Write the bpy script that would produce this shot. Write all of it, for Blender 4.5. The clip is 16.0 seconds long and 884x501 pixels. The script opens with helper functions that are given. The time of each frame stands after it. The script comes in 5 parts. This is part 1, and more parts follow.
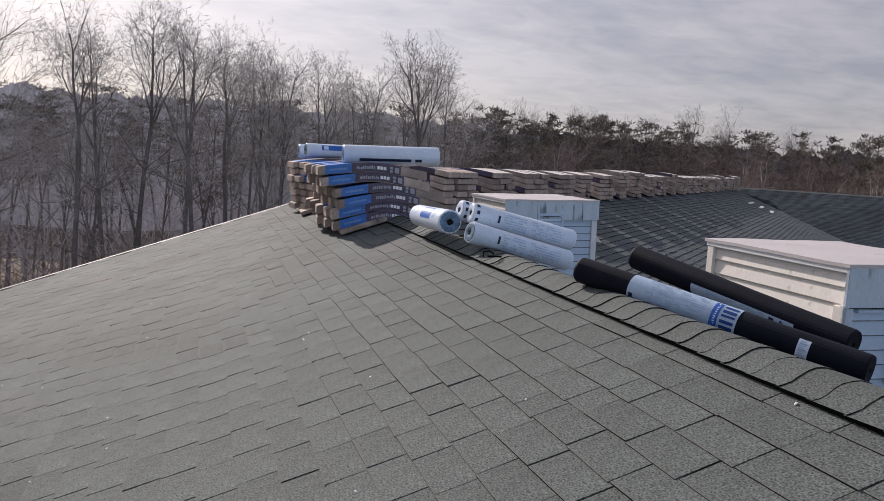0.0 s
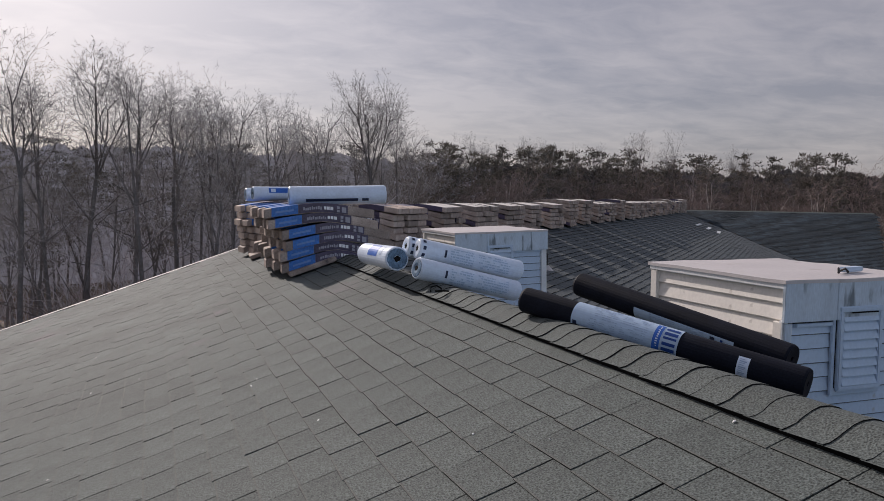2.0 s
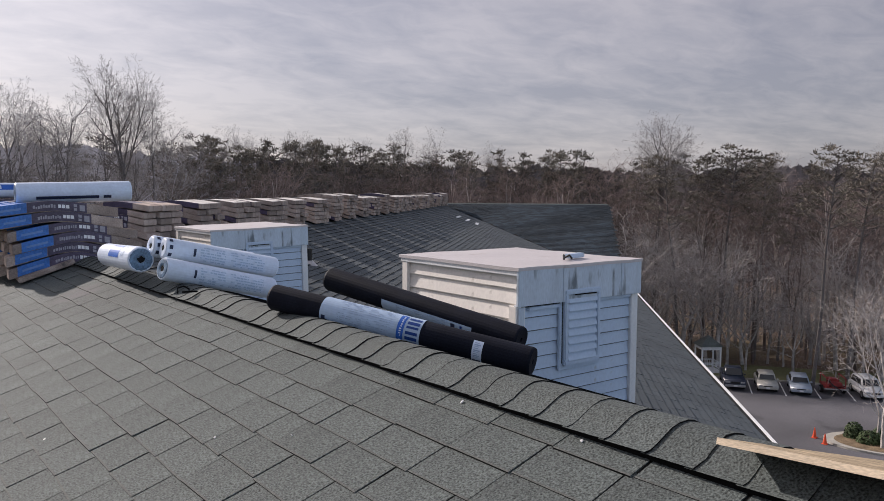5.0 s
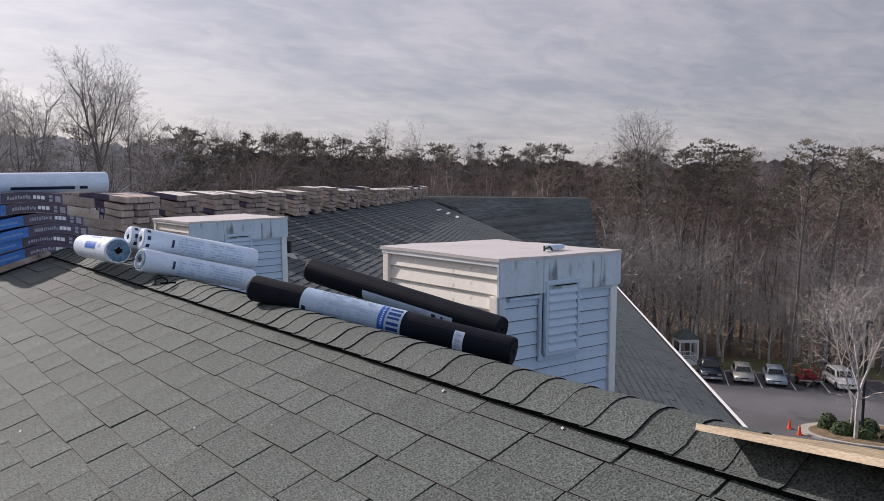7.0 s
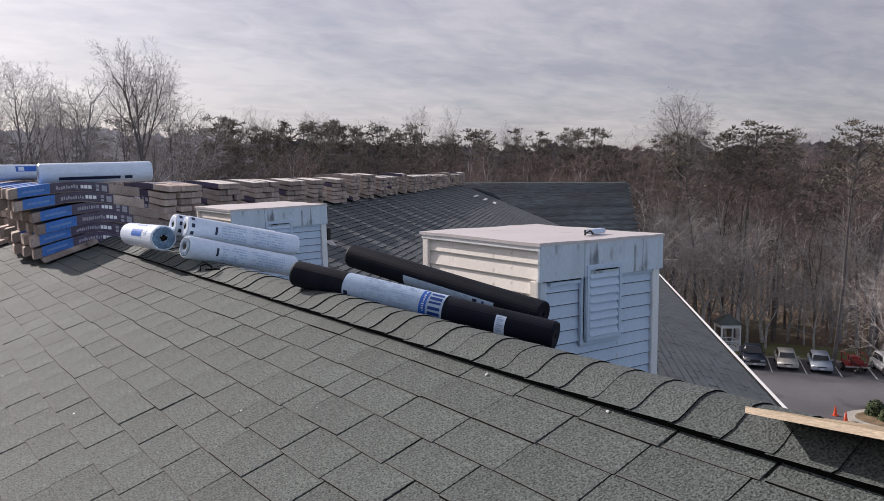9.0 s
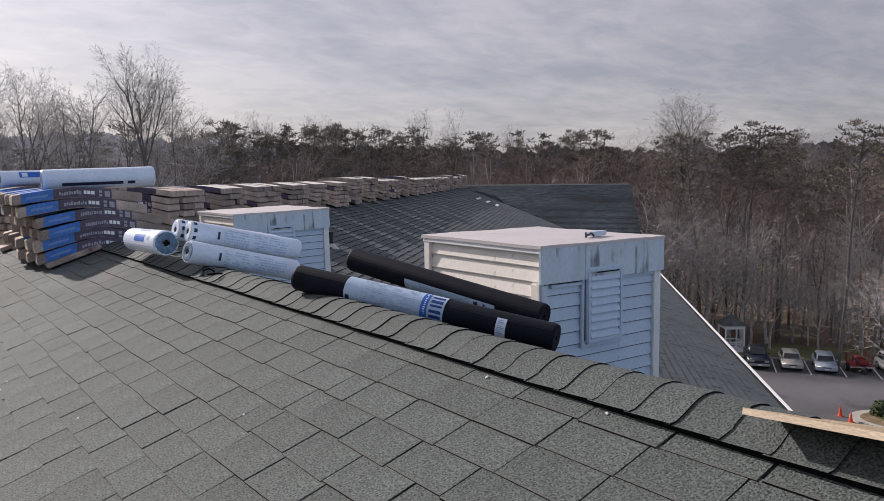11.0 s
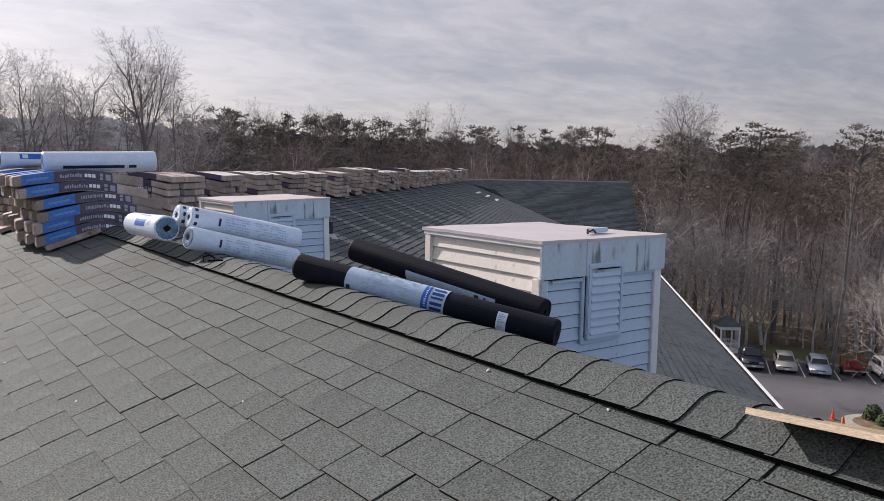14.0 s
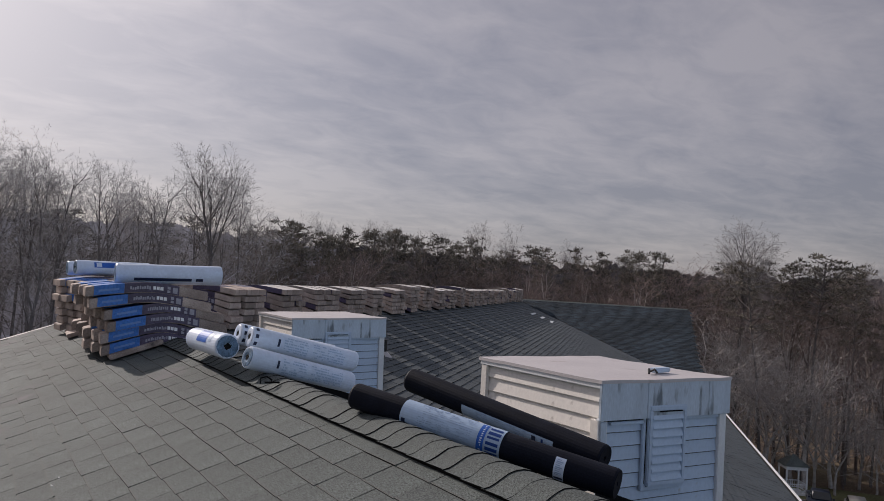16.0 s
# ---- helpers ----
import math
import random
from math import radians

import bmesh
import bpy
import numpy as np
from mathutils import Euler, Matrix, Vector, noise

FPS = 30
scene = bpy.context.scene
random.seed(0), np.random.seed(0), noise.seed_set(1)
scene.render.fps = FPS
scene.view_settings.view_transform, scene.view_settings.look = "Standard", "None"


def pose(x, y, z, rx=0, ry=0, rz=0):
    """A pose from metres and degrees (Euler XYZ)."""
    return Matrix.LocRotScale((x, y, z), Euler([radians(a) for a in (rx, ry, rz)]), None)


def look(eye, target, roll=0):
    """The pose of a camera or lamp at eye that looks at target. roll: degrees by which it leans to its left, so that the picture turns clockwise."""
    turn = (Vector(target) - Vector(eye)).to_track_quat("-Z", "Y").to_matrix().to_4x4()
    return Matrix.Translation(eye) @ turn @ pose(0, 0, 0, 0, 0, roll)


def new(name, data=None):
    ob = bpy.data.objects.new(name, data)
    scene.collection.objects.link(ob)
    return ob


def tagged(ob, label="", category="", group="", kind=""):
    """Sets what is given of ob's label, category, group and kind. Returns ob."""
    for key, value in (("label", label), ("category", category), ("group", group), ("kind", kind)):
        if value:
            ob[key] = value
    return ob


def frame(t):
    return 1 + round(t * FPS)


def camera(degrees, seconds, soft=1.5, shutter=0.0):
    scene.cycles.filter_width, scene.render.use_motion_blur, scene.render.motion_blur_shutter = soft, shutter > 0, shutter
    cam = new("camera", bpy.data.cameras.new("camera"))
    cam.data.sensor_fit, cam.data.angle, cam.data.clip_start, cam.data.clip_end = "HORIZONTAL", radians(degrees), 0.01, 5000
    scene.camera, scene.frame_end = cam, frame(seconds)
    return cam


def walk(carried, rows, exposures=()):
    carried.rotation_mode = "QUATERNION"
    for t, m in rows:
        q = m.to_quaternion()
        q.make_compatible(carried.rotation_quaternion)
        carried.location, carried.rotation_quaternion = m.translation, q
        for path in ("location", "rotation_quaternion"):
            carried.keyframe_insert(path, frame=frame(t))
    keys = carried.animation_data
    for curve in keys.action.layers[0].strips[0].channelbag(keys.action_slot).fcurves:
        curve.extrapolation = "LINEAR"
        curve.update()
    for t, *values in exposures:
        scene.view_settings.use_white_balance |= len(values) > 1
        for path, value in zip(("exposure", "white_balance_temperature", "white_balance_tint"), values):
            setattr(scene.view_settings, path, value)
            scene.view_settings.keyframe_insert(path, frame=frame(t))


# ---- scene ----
cam = camera(59.6, 16.0, soft=0.8)
# seconds, eye (x, y, z), yaw, pitch, roll
PATH = [
    (0, -2.056, 0.107, 0.679, -17.06, -6.85, -3.32),
    (0.5, -2.032, 0.092, 0.685, -16.05, -4.47, -2.09),
    (1, -1.992, 0.085, 0.688, -18.07, -4.12, -1.34),
    (1.5, -1.978, 0.077, 0.683, -19.74, -4.07, -0.77),
    (2, -1.985, 0.082, 0.686, -20.50, -4.11, -0.68),
    (2.5, -1.983, 0.070, 0.692, -21.90, -4.07, -1.25),
    (3, -1.989, 0.073, 0.691, -22.24, -3.99, -1.76),
    (3.5, -1.950, 0.049, 0.694, -23.72, -3.94, -1.72),
    (4, -1.903, 0.014, 0.695, -31.13, -3.93, -0.62),
    (4.5, -1.890, -0.003, 0.697, -36.10, -3.98, -0.15),
    (7, -1.892, 0.001, 0.680, -38.95, -4.86, -0.43),
    (7.5, -1.914, 0.013, 0.679, -38.43, -5.14, -0.33),
    (8, -1.908, 0.009, 0.678, -37.08, -5.24, -0.42),
    (8.5, -1.902, 0.004, 0.675, -36.46, -5.58, 0.23),
    (9, -1.908, 0.011, 0.671, -36.24, -5.87, 0.23),
    (11.5, -1.908, -0.012, 0.677, -36.03, -5.47, 0.72),
    (12, -1.920, -0.000, 0.675, -36.08, -5.23, 0.59),
    (12.5, -1.920, 0.000, 0.675, -36.06, -5.25, 0.22),
    (13, -1.928, 0.007, 0.674, -36.06, -5.25, -0.33),
    (13.5, -1.921, 0.007, 0.672, -36.06, -5.62, -0.63),
    (14, -1.923, 0.009, 0.671, -36.05, -6.17, -0.91),
    (14.5, -1.952, 0.022, 0.698, -34.22, -6.00, -0.67),
    (15, -1.951, 0.048, 0.786, -30.58, 0.81, -1.62),
    (15.5, -1.927, 0.027, 0.757, -31.74, 2.32, -2.47),
    (16, -1.952, 0.033, 0.767, -31.97, 2.30, -3.30),
]
EXPOSURE = -0.08
KELVIN, TINT = 6330, 18
STOPS = [(0.0, -0.16), (0.5, -0.62), (1.5, -0.56), (2.7, -0.37), (3.4, -0.49), (4.1, -0.28), (7.0, -0.02), (9.0, 0.0), (12.5, -0.13), (14.2, 0.03), (14.55, 0.01), (15.1, -0.59), (16.0, -0.58)]
walk(cam, [(t, pose(x, y, z, 90 + pitch, roll, yaw)) for t, x, y, z, yaw, pitch, roll in PATH],
     [(t, EXPOSURE + s, KELVIN, TINT) for t, s in STOPS])

# ---- light ----
SUN_AZ, SUN_EL = radians(-15), radians(29)   # azimuth clockwise from +y
SUN_DIR = Vector((math.sin(SUN_AZ) * math.cos(SUN_EL), math.cos(SUN_AZ) * math.cos(SUN_EL), math.sin(SUN_EL)))


def make_world():
    w = bpy.data.worlds.new("sky")
    scene.world = w
    w.use_nodes = True
    nt = w.node_tree
    nt.nodes.clear()
    N, Lk = nt.nodes.new, nt.links.new

    def math_(op, a, b=None):
        n = N("ShaderNodeMath")
        n.operation = op
        for i, v in enumerate((a, b)):
            if v is None:
                continue
            if isinstance(v, (int, float)):
                n.inputs[i].default_value = v
            else:
                Lk(v, n.inputs[i])
        return n.outputs[0]

    tc = N("ShaderNodeTexCoord")
    sep = N("ShaderNodeSeparateXYZ")
    Lk(tc.outputs["Generated"], sep.inputs[0])
    zz = math_("ADD", math_("MAXIMUM", sep.outputs["Z"], 0.0), 0.16)
    comb = N("ShaderNodeCombineXYZ")
    Lk(math_("DIVIDE", sep.outputs["X"], zz), comb.inputs["X"])
    Lk(math_("DIVIDE", sep.outputs["Y"], zz), comb.inputs["Y"])
    mp = N("ShaderNodeMapping")
    mp.inputs["Rotation"].default_value = (0, 0, radians(38))
    mp.inputs["Scale"].default_value = (0.7, 1.0, 1.0)
    Lk(comb.outputs[0], mp.inputs["Vector"])
    n1 = N("ShaderNodeTexNoise")
    n1.inputs["Scale"].default_value, n1.inputs["Detail"].default_value, n1.inputs["Roughness"].default_value = 0.75, 8, 0.58
    n1.inputs["Distortion"].default_value = 0.25
    Lk(mp.outputs[0], n1.inputs["Vector"])
    ramp = N("ShaderNodeValToRGB")
    ramp.color_ramp.elements[0].position, ramp.color_ramp.elements[0].color = 0.40, (0.362, 0.360, 0.392, 1)
    ramp.color_ramp.elements[1].position, ramp.color_ramp.elements[1].color = 0.60, (0.570, 0.543, 0.540, 1)
    n2 = N("ShaderNodeTexNoise")
    n2.inputs["Scale"].default_value, n2.inputs["Detail"].default_value, n2.inputs["Roughness"].default_value = 6.5, 4, 0.6
    n2.inputs["Distortion"].default_value = 0.6
    Lk(mp.outputs[0], n2.inputs["Vector"])
    mottle = math_("MULTIPLY", math_("SUBTRACT", n2.outputs["Fac"], 0.5), 0.30)
    Lk(math_("ADD", n1.outputs["Fac"], mottle), ramp.inputs["Fac"])
    # veil of thin cloud, brighter round the sun
    dot = N("ShaderNodeVectorMath")
    dot.operation = "DOT_PRODUCT"
    Lk(tc.outputs["Generated"], dot.inputs[0])
    dot.inputs[1].default_value = SUN_DIR
    near = math_("POWER", math_("MAXIMUM", dot.outputs["Value"], 0.0), 9.0)
    glow = N("ShaderNodeMixRGB")
    glow.blend_type = "ADD"
    glow.inputs["Fac"].default_value = 1.0
    tint = N("ShaderNodeMixRGB")
    tint.blend_type = "MULTIPLY"
    tint.inputs["Fac"].default_value = 1.0
    tint.inputs["Color2"].default_value = (0.95, 0.90, 0.81, 1)
    gcol = N("ShaderNodeCombineXYZ")
    for i in range(3):
        Lk(near, gcol.inputs[i])
    Lk(gcol.outputs[0], tint.inputs["Color1"])
    Lk(ramp.outputs["Color"], glow.inputs["Color1"])
    Lk(tint.outputs[0], glow.inputs["Color2"])
    cloud = N("ShaderNodeBackground")
    deep = N("ShaderNodeMapRange")
    deep.inputs["From Min"].default_value, deep.inputs["From Max"].default_value = 0.15, 0.85
    deep.inputs["To Min"].default_value, deep.inputs["To Max"].default_value = 0.84, 1.06
    Lk(dot.outputs["Value"], deep.inputs["Value"])
    Lk(deep.outputs[0], cloud.inputs["Strength"])
    Lk(glow.outputs[0], cloud.inputs["Color"])
    sky = N("ShaderNodeTexSky")
    sky.sky_type, sky.sun_disc = "NISHITA", False
    sky.sun_elevation, sky.sun_rotation = SUN_EL, SUN_AZ
    blue = N("ShaderNodeBackground")
    blue.inputs["Strength"].default_value = 0.20
    Lk(sky.outputs[0], blue.inputs["Color"])
    mix = N("ShaderNodeMixShader")
    # the veil thins out away from the sun, where the sky is bluer
    thin = N("ShaderNodeMapRange")
    thin.interpolation_type = "SMOOTHSTEP"
    thin.inputs["From Min"].default_value, thin.inputs["From Max"].default_value = -0.75, 0.10
    thin.inputs["To Min"].default_value, thin.inputs["To Max"].default_value = 0.12, 0.88
    Lk(dot.outputs["Value"], thin.inputs["Value"])
    Lk(thin.outputs[0], mix.inputs["Fac"])
    Lk(blue.outputs[0], mix.inputs[1])
    Lk(cloud.outputs[0], mix.inputs[2])
    out = N("ShaderNodeOutputWorld")
    Lk(mix.outputs[0], out.inputs["Surface"])


make_world()
sun = new("sun", bpy.data.lights.new("sun", "SUN"))
sun.data.energy, sun.data.angle, sun.data.color = 5.0, radians(1.0), (1.0, 0.92, 0.80)
sun.matrix_world = look((0, 0, 60), Vector((0, 0, 60)) - SUN_DIR)


# ---- materials ----
def mat(name, base, rough=0.8, var=0.25, scale=3.0, fine=60.0, bump=0.3, bump_d=0.004, metal=0.0, second=None, rnd=0.0,
        island=0.0, stretch=(1, 1, 1), spec=0.35, spots=None, grain=None):
    """A surface with variation at two scales, fine relief and, if wanted, a change from piece to piece."""
    m = bpy.data.materials.new(name)
    m.use_nodes = True
    nt = m.node_tree
    bs = nt.nodes["Principled BSDF"]
    N, Lk = nt.nodes.new, nt.links.new
    tc = N("ShaderNodeTexCoord")
    mp = N("ShaderNodeMapping")
    mp.inputs["Scale"].default_value = stretch
    Lk(tc.outputs["Object"], mp.inputs["Vector"])
    a = N("ShaderNodeTexNoise")
    a.inputs["Scale"].default_value, a.inputs["Detail"].default_value = scale, 4
    b = N("ShaderNodeTexNoise")
    b.inputs["Scale"].default_value, b.inputs["Detail"].default_value = fine, 3
    Lk(mp.outputs[0], a.inputs["Vector"])
    Lk(mp.outputs[0], b.inputs["Vector"])
    mixa = N("ShaderNodeMixRGB")
    c2 = second or tuple(min(1, v * (1 + var)) for v in base)
    mixa.inputs["Color1"].default_value = (*[v * (1 - var) for v in base], 1)
    mixa.inputs["Color2"].default_value = (*c2, 1)
    ra = N("ShaderNodeMapRange")
    ra.inputs["From Min"].default_value, ra.inputs["From Max"].default_value = 0.33, 0.67
    Lk(a.outputs["Fac"], ra.inputs["Value"])
    Lk(ra.outputs[0], mixa.inputs["Fac"])
    rb = N("ShaderNodeMapRange")
    rb.inputs["From Min"].default_value, rb.inputs["From Max"].default_value = 0.3, 0.7
    gr = grain or var
    rb.inputs["To Min"].default_value, rb.inputs["To Max"].default_value = 1 - gr, 1 + gr
    Lk(b.outputs["Fac"], rb.inputs["Value"])
    mul = N("ShaderNodeMixRGB")
    mul.blend_type = "MULTIPLY"
    mul.inputs["Fac"].default_value = 1.0
    Lk(mixa.outputs[0], mul.inputs["Color1"])
    Lk(rb.outputs[0], mul.inputs["Color2"])
    col = mul.outputs[0]
    for amount, node, sock in ((rnd, "ShaderNodeObjectInfo", "Random"), (island, "ShaderNodeNewGeometry", "Random Per Island")):
        if not amount:
            continue
        info = N(node)
        rr = N("ShaderNodeMapRange")
        rr.inputs["To Min"].default_value, rr.inputs["To Max"].default_value = 1 - amount, 1 + amount
        Lk(info.outputs[sock], rr.inputs["Value"])
        m2 = N("ShaderNodeMixRGB")
        m2.blend_type = "MULTIPLY"
        m2.inputs["Fac"].default_value = 1.0
        Lk(col, m2.inputs["Color1"])
        Lk(rr.outputs[0], m2.inputs["Color2"])
        col = m2.outputs[0]
    if spots:
        # stains: colour, size, how much of the surface
        sc, size, amount = spots
        ns = N("ShaderNodeTexNoise")
        ns.inputs["Scale"].default_value, ns.inputs["Detail"].default_value = size, 5
        Lk(mp.outputs[0], ns.inputs["Vector"])
        rs = N("ShaderNodeMapRange")
        rs.inputs["From Min"].default_value, rs.inputs["From Max"].default_value = 0.72 - amount * 0.3, 0.80 - amount * 0.22
        Lk(ns.outputs["Fac"], rs.inputs["Value"])
        m3 = N("ShaderNodeMixRGB")
        m3.inputs["Color2"].default_value = (*sc, 1)
        Lk(rs.outputs[0], m3.inputs["Fac"])
        Lk(col, m3.inputs["Color1"])
        col = m3.outputs[0]
    Lk(col, bs.inputs["Base Color"])
    bs.inputs["Roughness"].default_value, bs.inputs["Metallic"].default_value = rough, metal
    bs.inputs["Specular IOR Level"].default_value = spec
    if bump:
        bp = N("ShaderNodeBump")
        bp.inputs["Strength"].default_value, bp.inputs["Distance"].default_value = bump, bump_d
        Lk(b.outputs["Fac"], bp.inputs["Height"])
        Lk(bp.outputs[0], bs.inputs["Normal"])
    return m


SH = dict(rough=0.82, var=0.12, scale=0.9, fine=150, bump=0.8, bump_d=0.005, second=(0.101, 0.118, 0.114), spec=0.33, spots=((0.118, 0.109, 0.118), 1.0, 0.34), grain=0.78)
SHINGLE = mat("asphalt_shingle", (0.083, 0.095, 0.093), rnd=0.08, **SH)
SHINGLE_J = mat("asphalt_shingle_field", (0.083, 0.095, 0.093), island=0.08, **SH)
# Same shingles, with the blue of the shaded slope put into their colour.
SHINGLE_SHADE = mat("shade_blue_shingle_field", (0.084, 0.098, 0.108), 0.85, 0.12, 0.9, 160, 0.25, 0.003, island=0.03, spec=0.25, grain=0.5)
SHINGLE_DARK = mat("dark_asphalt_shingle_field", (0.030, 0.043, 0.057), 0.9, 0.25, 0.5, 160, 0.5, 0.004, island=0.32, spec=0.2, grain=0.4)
# Pale strip that paints the sunlit line along each butt.
SHINGLE_LIT_EDGE = mat("lit_shingle_edge", (0.17, 0.175, 0.165), 0.85, 0.35, 9.0, 120, 0.3, 0.003, second=(0.10, 0.108, 0.102), spec=0.3)
ASPHALT_EDGE = mat("cut_asphalt_edge", (0.012, 0.012, 0.012), 0.95, 0.2, spec=0.1)
DECK = mat("shingle_underlap", (0.018, 0.018, 0.017), 0.95, 0.2, 4, 120)
RAKE = mat("weathered_rake_metal", (0.13, 0.125, 0.12), 0.6, 0.2, 2, 40, 0.2, 0.002)
# Blacker than bare plastic, so the shadow gap under the caps is painted in.
VENT_BLACK = mat("ridge_vent_plastic", (0.006, 0.006, 0.006), 0.9, 0.2, 6, 80, spec=0.1)
# One white siding: shade's blue and sun's cream are put into two colours.
SIDING_SHADE = mat("shade_blue_siding", (0.49, 0.59, 0.725), 0.5, 0.05, 2.5, 40, 0.1, 0.002, rnd=0.03, spots=((0.40, 0.43, 0.46), 9.0, 0.10))
SIDING_SUNLIT = mat("sunlit_cream_siding", (0.80, 0.755, 0.70), 0.5, 0.05, 2.5, 40, 0.1, 0.002, rnd=0.03, spots=((0.45, 0.41, 0.37), 9.0, 0.12))
# Stains over white fascia whose base is tinted blue for shade.
FASCIA = mat("stained_shade_blue_fascia", (0.51, 0.585, 0.675), 0.5, 0.08, 3.0, 50, 0.1, 0.002, spots=((0.17, 0.20, 0.23), 5.0, 0.44), stretch=(2.2, 1, 0.55))
CAPTOP = mat("white_chase_top", (0.54, 0.505, 0.51), 0.5, 0.05, 2.0, 40, 0.15, 0.003, spots=((0.36, 0.31, 0.29), 3.5, 0.35))
WHITE = mat("white_paint", (0.75, 0.76, 0.77), 0.45, 0.05, 4, 60, 0.1, 0.002)
# Dark lip colour that paints the shadow line under each siding lap.
LAP_SHADE = mat("siding_lap_shade", (0.16, 0.17, 0.19), 0.8, 0.4, 6, 40)
GAP = mat("dark_gap", (0.011, 0.011, 0.012), 0.9, 0.2, spec=0.1)
CARD = mat("bundle_wrapper_ends", (0.355, 0.272, 0.232), 0.75, 0.25, 5, 90, 0.5, 0.005, rnd=0.32, second=(0.47, 0.385, 0.335), spots=((0.09, 0.08, 0.08), 7.0, 0.34))
# Pale colour for the sunlit tops of the far stacks.
SUNLIT_TOP = mat("sunlit_top_colour", (0.66, 0.62, 0.58), 0.6, 0.15, 4, 50, 0.2, 0.003, rnd=0.15)
FILM_DARK = mat("dark_printed_wrap", (0.082, 0.066, 0.108), 0.35, 0.2, 5, 60, 0.3, 0.004, rnd=0.15)
FILM_BLUE = mat("blue_printed_wrap", (0.055, 0.19, 0.56), 0.3, 0.2, 6, 60, 0.3, 0.004, rnd=0.1)
PRINT = mat("pale_print", (0.80, 0.80, 0.82), 0.5, 0.1)
PRINT_BLUE = mat("blue_grey_print", (0.16, 0.29, 0.58), 0.5, 0.1)
PRINT_DIM = mat("dim_print", (0.34, 0.33, 0.38), 0.5, 0.1)
# White wrap tinted blue, which puts the shaded side's cast into it.
ROLL_WHITE = mat("white_roll_wrap", (0.65, 0.74, 0.88), 0.35, 0.05, 5, 40, 0.2, 0.003)
ROLL_BLUE = mat("blue_label_print", (0.03, 0.13, 0.50), 0.4, 0.1)
ROLL_DEEP = mat("deep_blue_label_print", (0.012, 0.055, 0.25), 0.4, 0.1)
ROLL_NAVY = mat("navy_label_print", (0.02, 0.03, 0.07), 0.4, 0.1)
ROLL_GREY = mat("grey_label_print", (0.34, 0.44, 0.60), 0.5, 0.1)
ROLL_BLACK = mat("black_underlayment", (0.0075, 0.0095, 0.0175), 0.65, 0.25, 6, 120, 0.4, 0.002, spec=0.12)
# White label toned down to blue, its shading put into the colour.
ROLL_LABEL = mat("pale_blue_roll_label", (0.42, 0.54, 0.70), 0.4, 0.05, 5, 40, 0.1, 0.002)
ROLL_END = mat("wound_roll_end", (0.12, 0.20, 0.30), 0.6, 0.3, 20, 90)
BARE_WOOD = mat("bare_wood", (0.60, 0.49, 0.36), 0.7, 0.2, 4, 60, 0.4, 0.003, stretch=(1, 8, 8))
OSB = mat("strand_board", (0.40, 0.31, 0.20), 0.8, 0.3, 14, 60, 0.5, 0.004)
BARK = mat("grey_bark", (0.165, 0.150, 0.145), 0.9, 0.25, 1.2, 14, 0.5, 0.02, rnd=0.25)
BARK_TAN = mat("tan_grey_bark", (0.44, 0.395, 0.365), 0.9, 0.25, 1.2, 14, 0.5, 0.02, rnd=0.35)
BARK_BROWN = mat("brown_bark", (0.185, 0.146, 0.131), 0.9, 0.25, 1.2, 14, 0.5, 0.02, rnd=0.35)
BARK_PALE = mat("pale_bark", (0.44, 0.405, 0.385), 0.9, 0.25, 1.2, 14, 0.5, 0.02, rnd=0.2)
TWIG = mat("bare_twigs", (0.38, 0.355, 0.345), 0.9, 0.2, 0.6, 8, 0, rnd=0.25)
# Twigs paled so that distance haze is in their colour.
TWIG_HAZE = mat("haze_paled_twigs", (0.50, 0.475, 0.50), 0.9, 0.2, 0.3, 5, 0)
TWIG_BROWN = mat("brown_bare_twigs", (0.275, 0.212, 0.192), 0.9, 0.25, 0.6, 8, 0, rnd=0.25)
PINE = mat("pine_needles", (0.158, 0.140, 0.115), 0.85, 0.3, 0.8, 10, 0, rnd=0.3, island=0.3)
FAR_WOOD = mat("far_wood_haze", (0.11, 0.098, 0.098), 0.95, 0.30, 0.10, 0.9, 0, stretch=(1, 1, 0.22), second=(0.19, 0.168, 0.168))
# Haze and glare are painted: a pale backdrop colour that also glows.
FAR_HAZE = mat("painted_wood_haze", (0.36, 0.345, 0.375), 0.95, 0.35, 0.16, 1.6, 0, stretch=(1, 1, 0.35), second=(0.43, 0.415, 0.44))
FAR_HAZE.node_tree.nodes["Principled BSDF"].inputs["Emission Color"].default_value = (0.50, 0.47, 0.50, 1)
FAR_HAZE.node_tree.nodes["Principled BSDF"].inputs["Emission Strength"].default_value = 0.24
LITTER = mat("leaf_litter_ground", (0.26, 0.175, 0.125), 0.95, 0.3, 0.12, 3.0, 0.8, 0.05, second=(0.12, 0.10, 0.06))
GRASS = mat("winter_lawn", (0.16, 0.16, 0.075), 0.95, 0.25, 0.3, 6, 0.8, 0.03)
ASPHALT = mat("car_park_asphalt", (0.118, 0.115, 0.126), 0.9, 0.22, 0.12, 14, 0.4, 0.005, spots=((0.05, 0.05, 0.056), 0.22, 0.45))
CONCRETE = mat("kerb_concrete", (0.42, 0.40, 0.36), 0.85, 0.12, 1, 30, 0.3, 0.004)
MULCH = mat("mulch", (0.20, 0.145, 0.09), 0.95, 0.3, 2, 12, 0.8, 0.03)
BUSH = mat("clipped_shrub_leaves", (0.05, 0.075, 0.03), 0.8, 0.3, 3, 20, 0, rnd=0.2, island=0.35)
GLASS = mat("car_glass", (0.02, 0.025, 0.03), 0.08, 0.1, 1, 5, 0, spec=0.6)
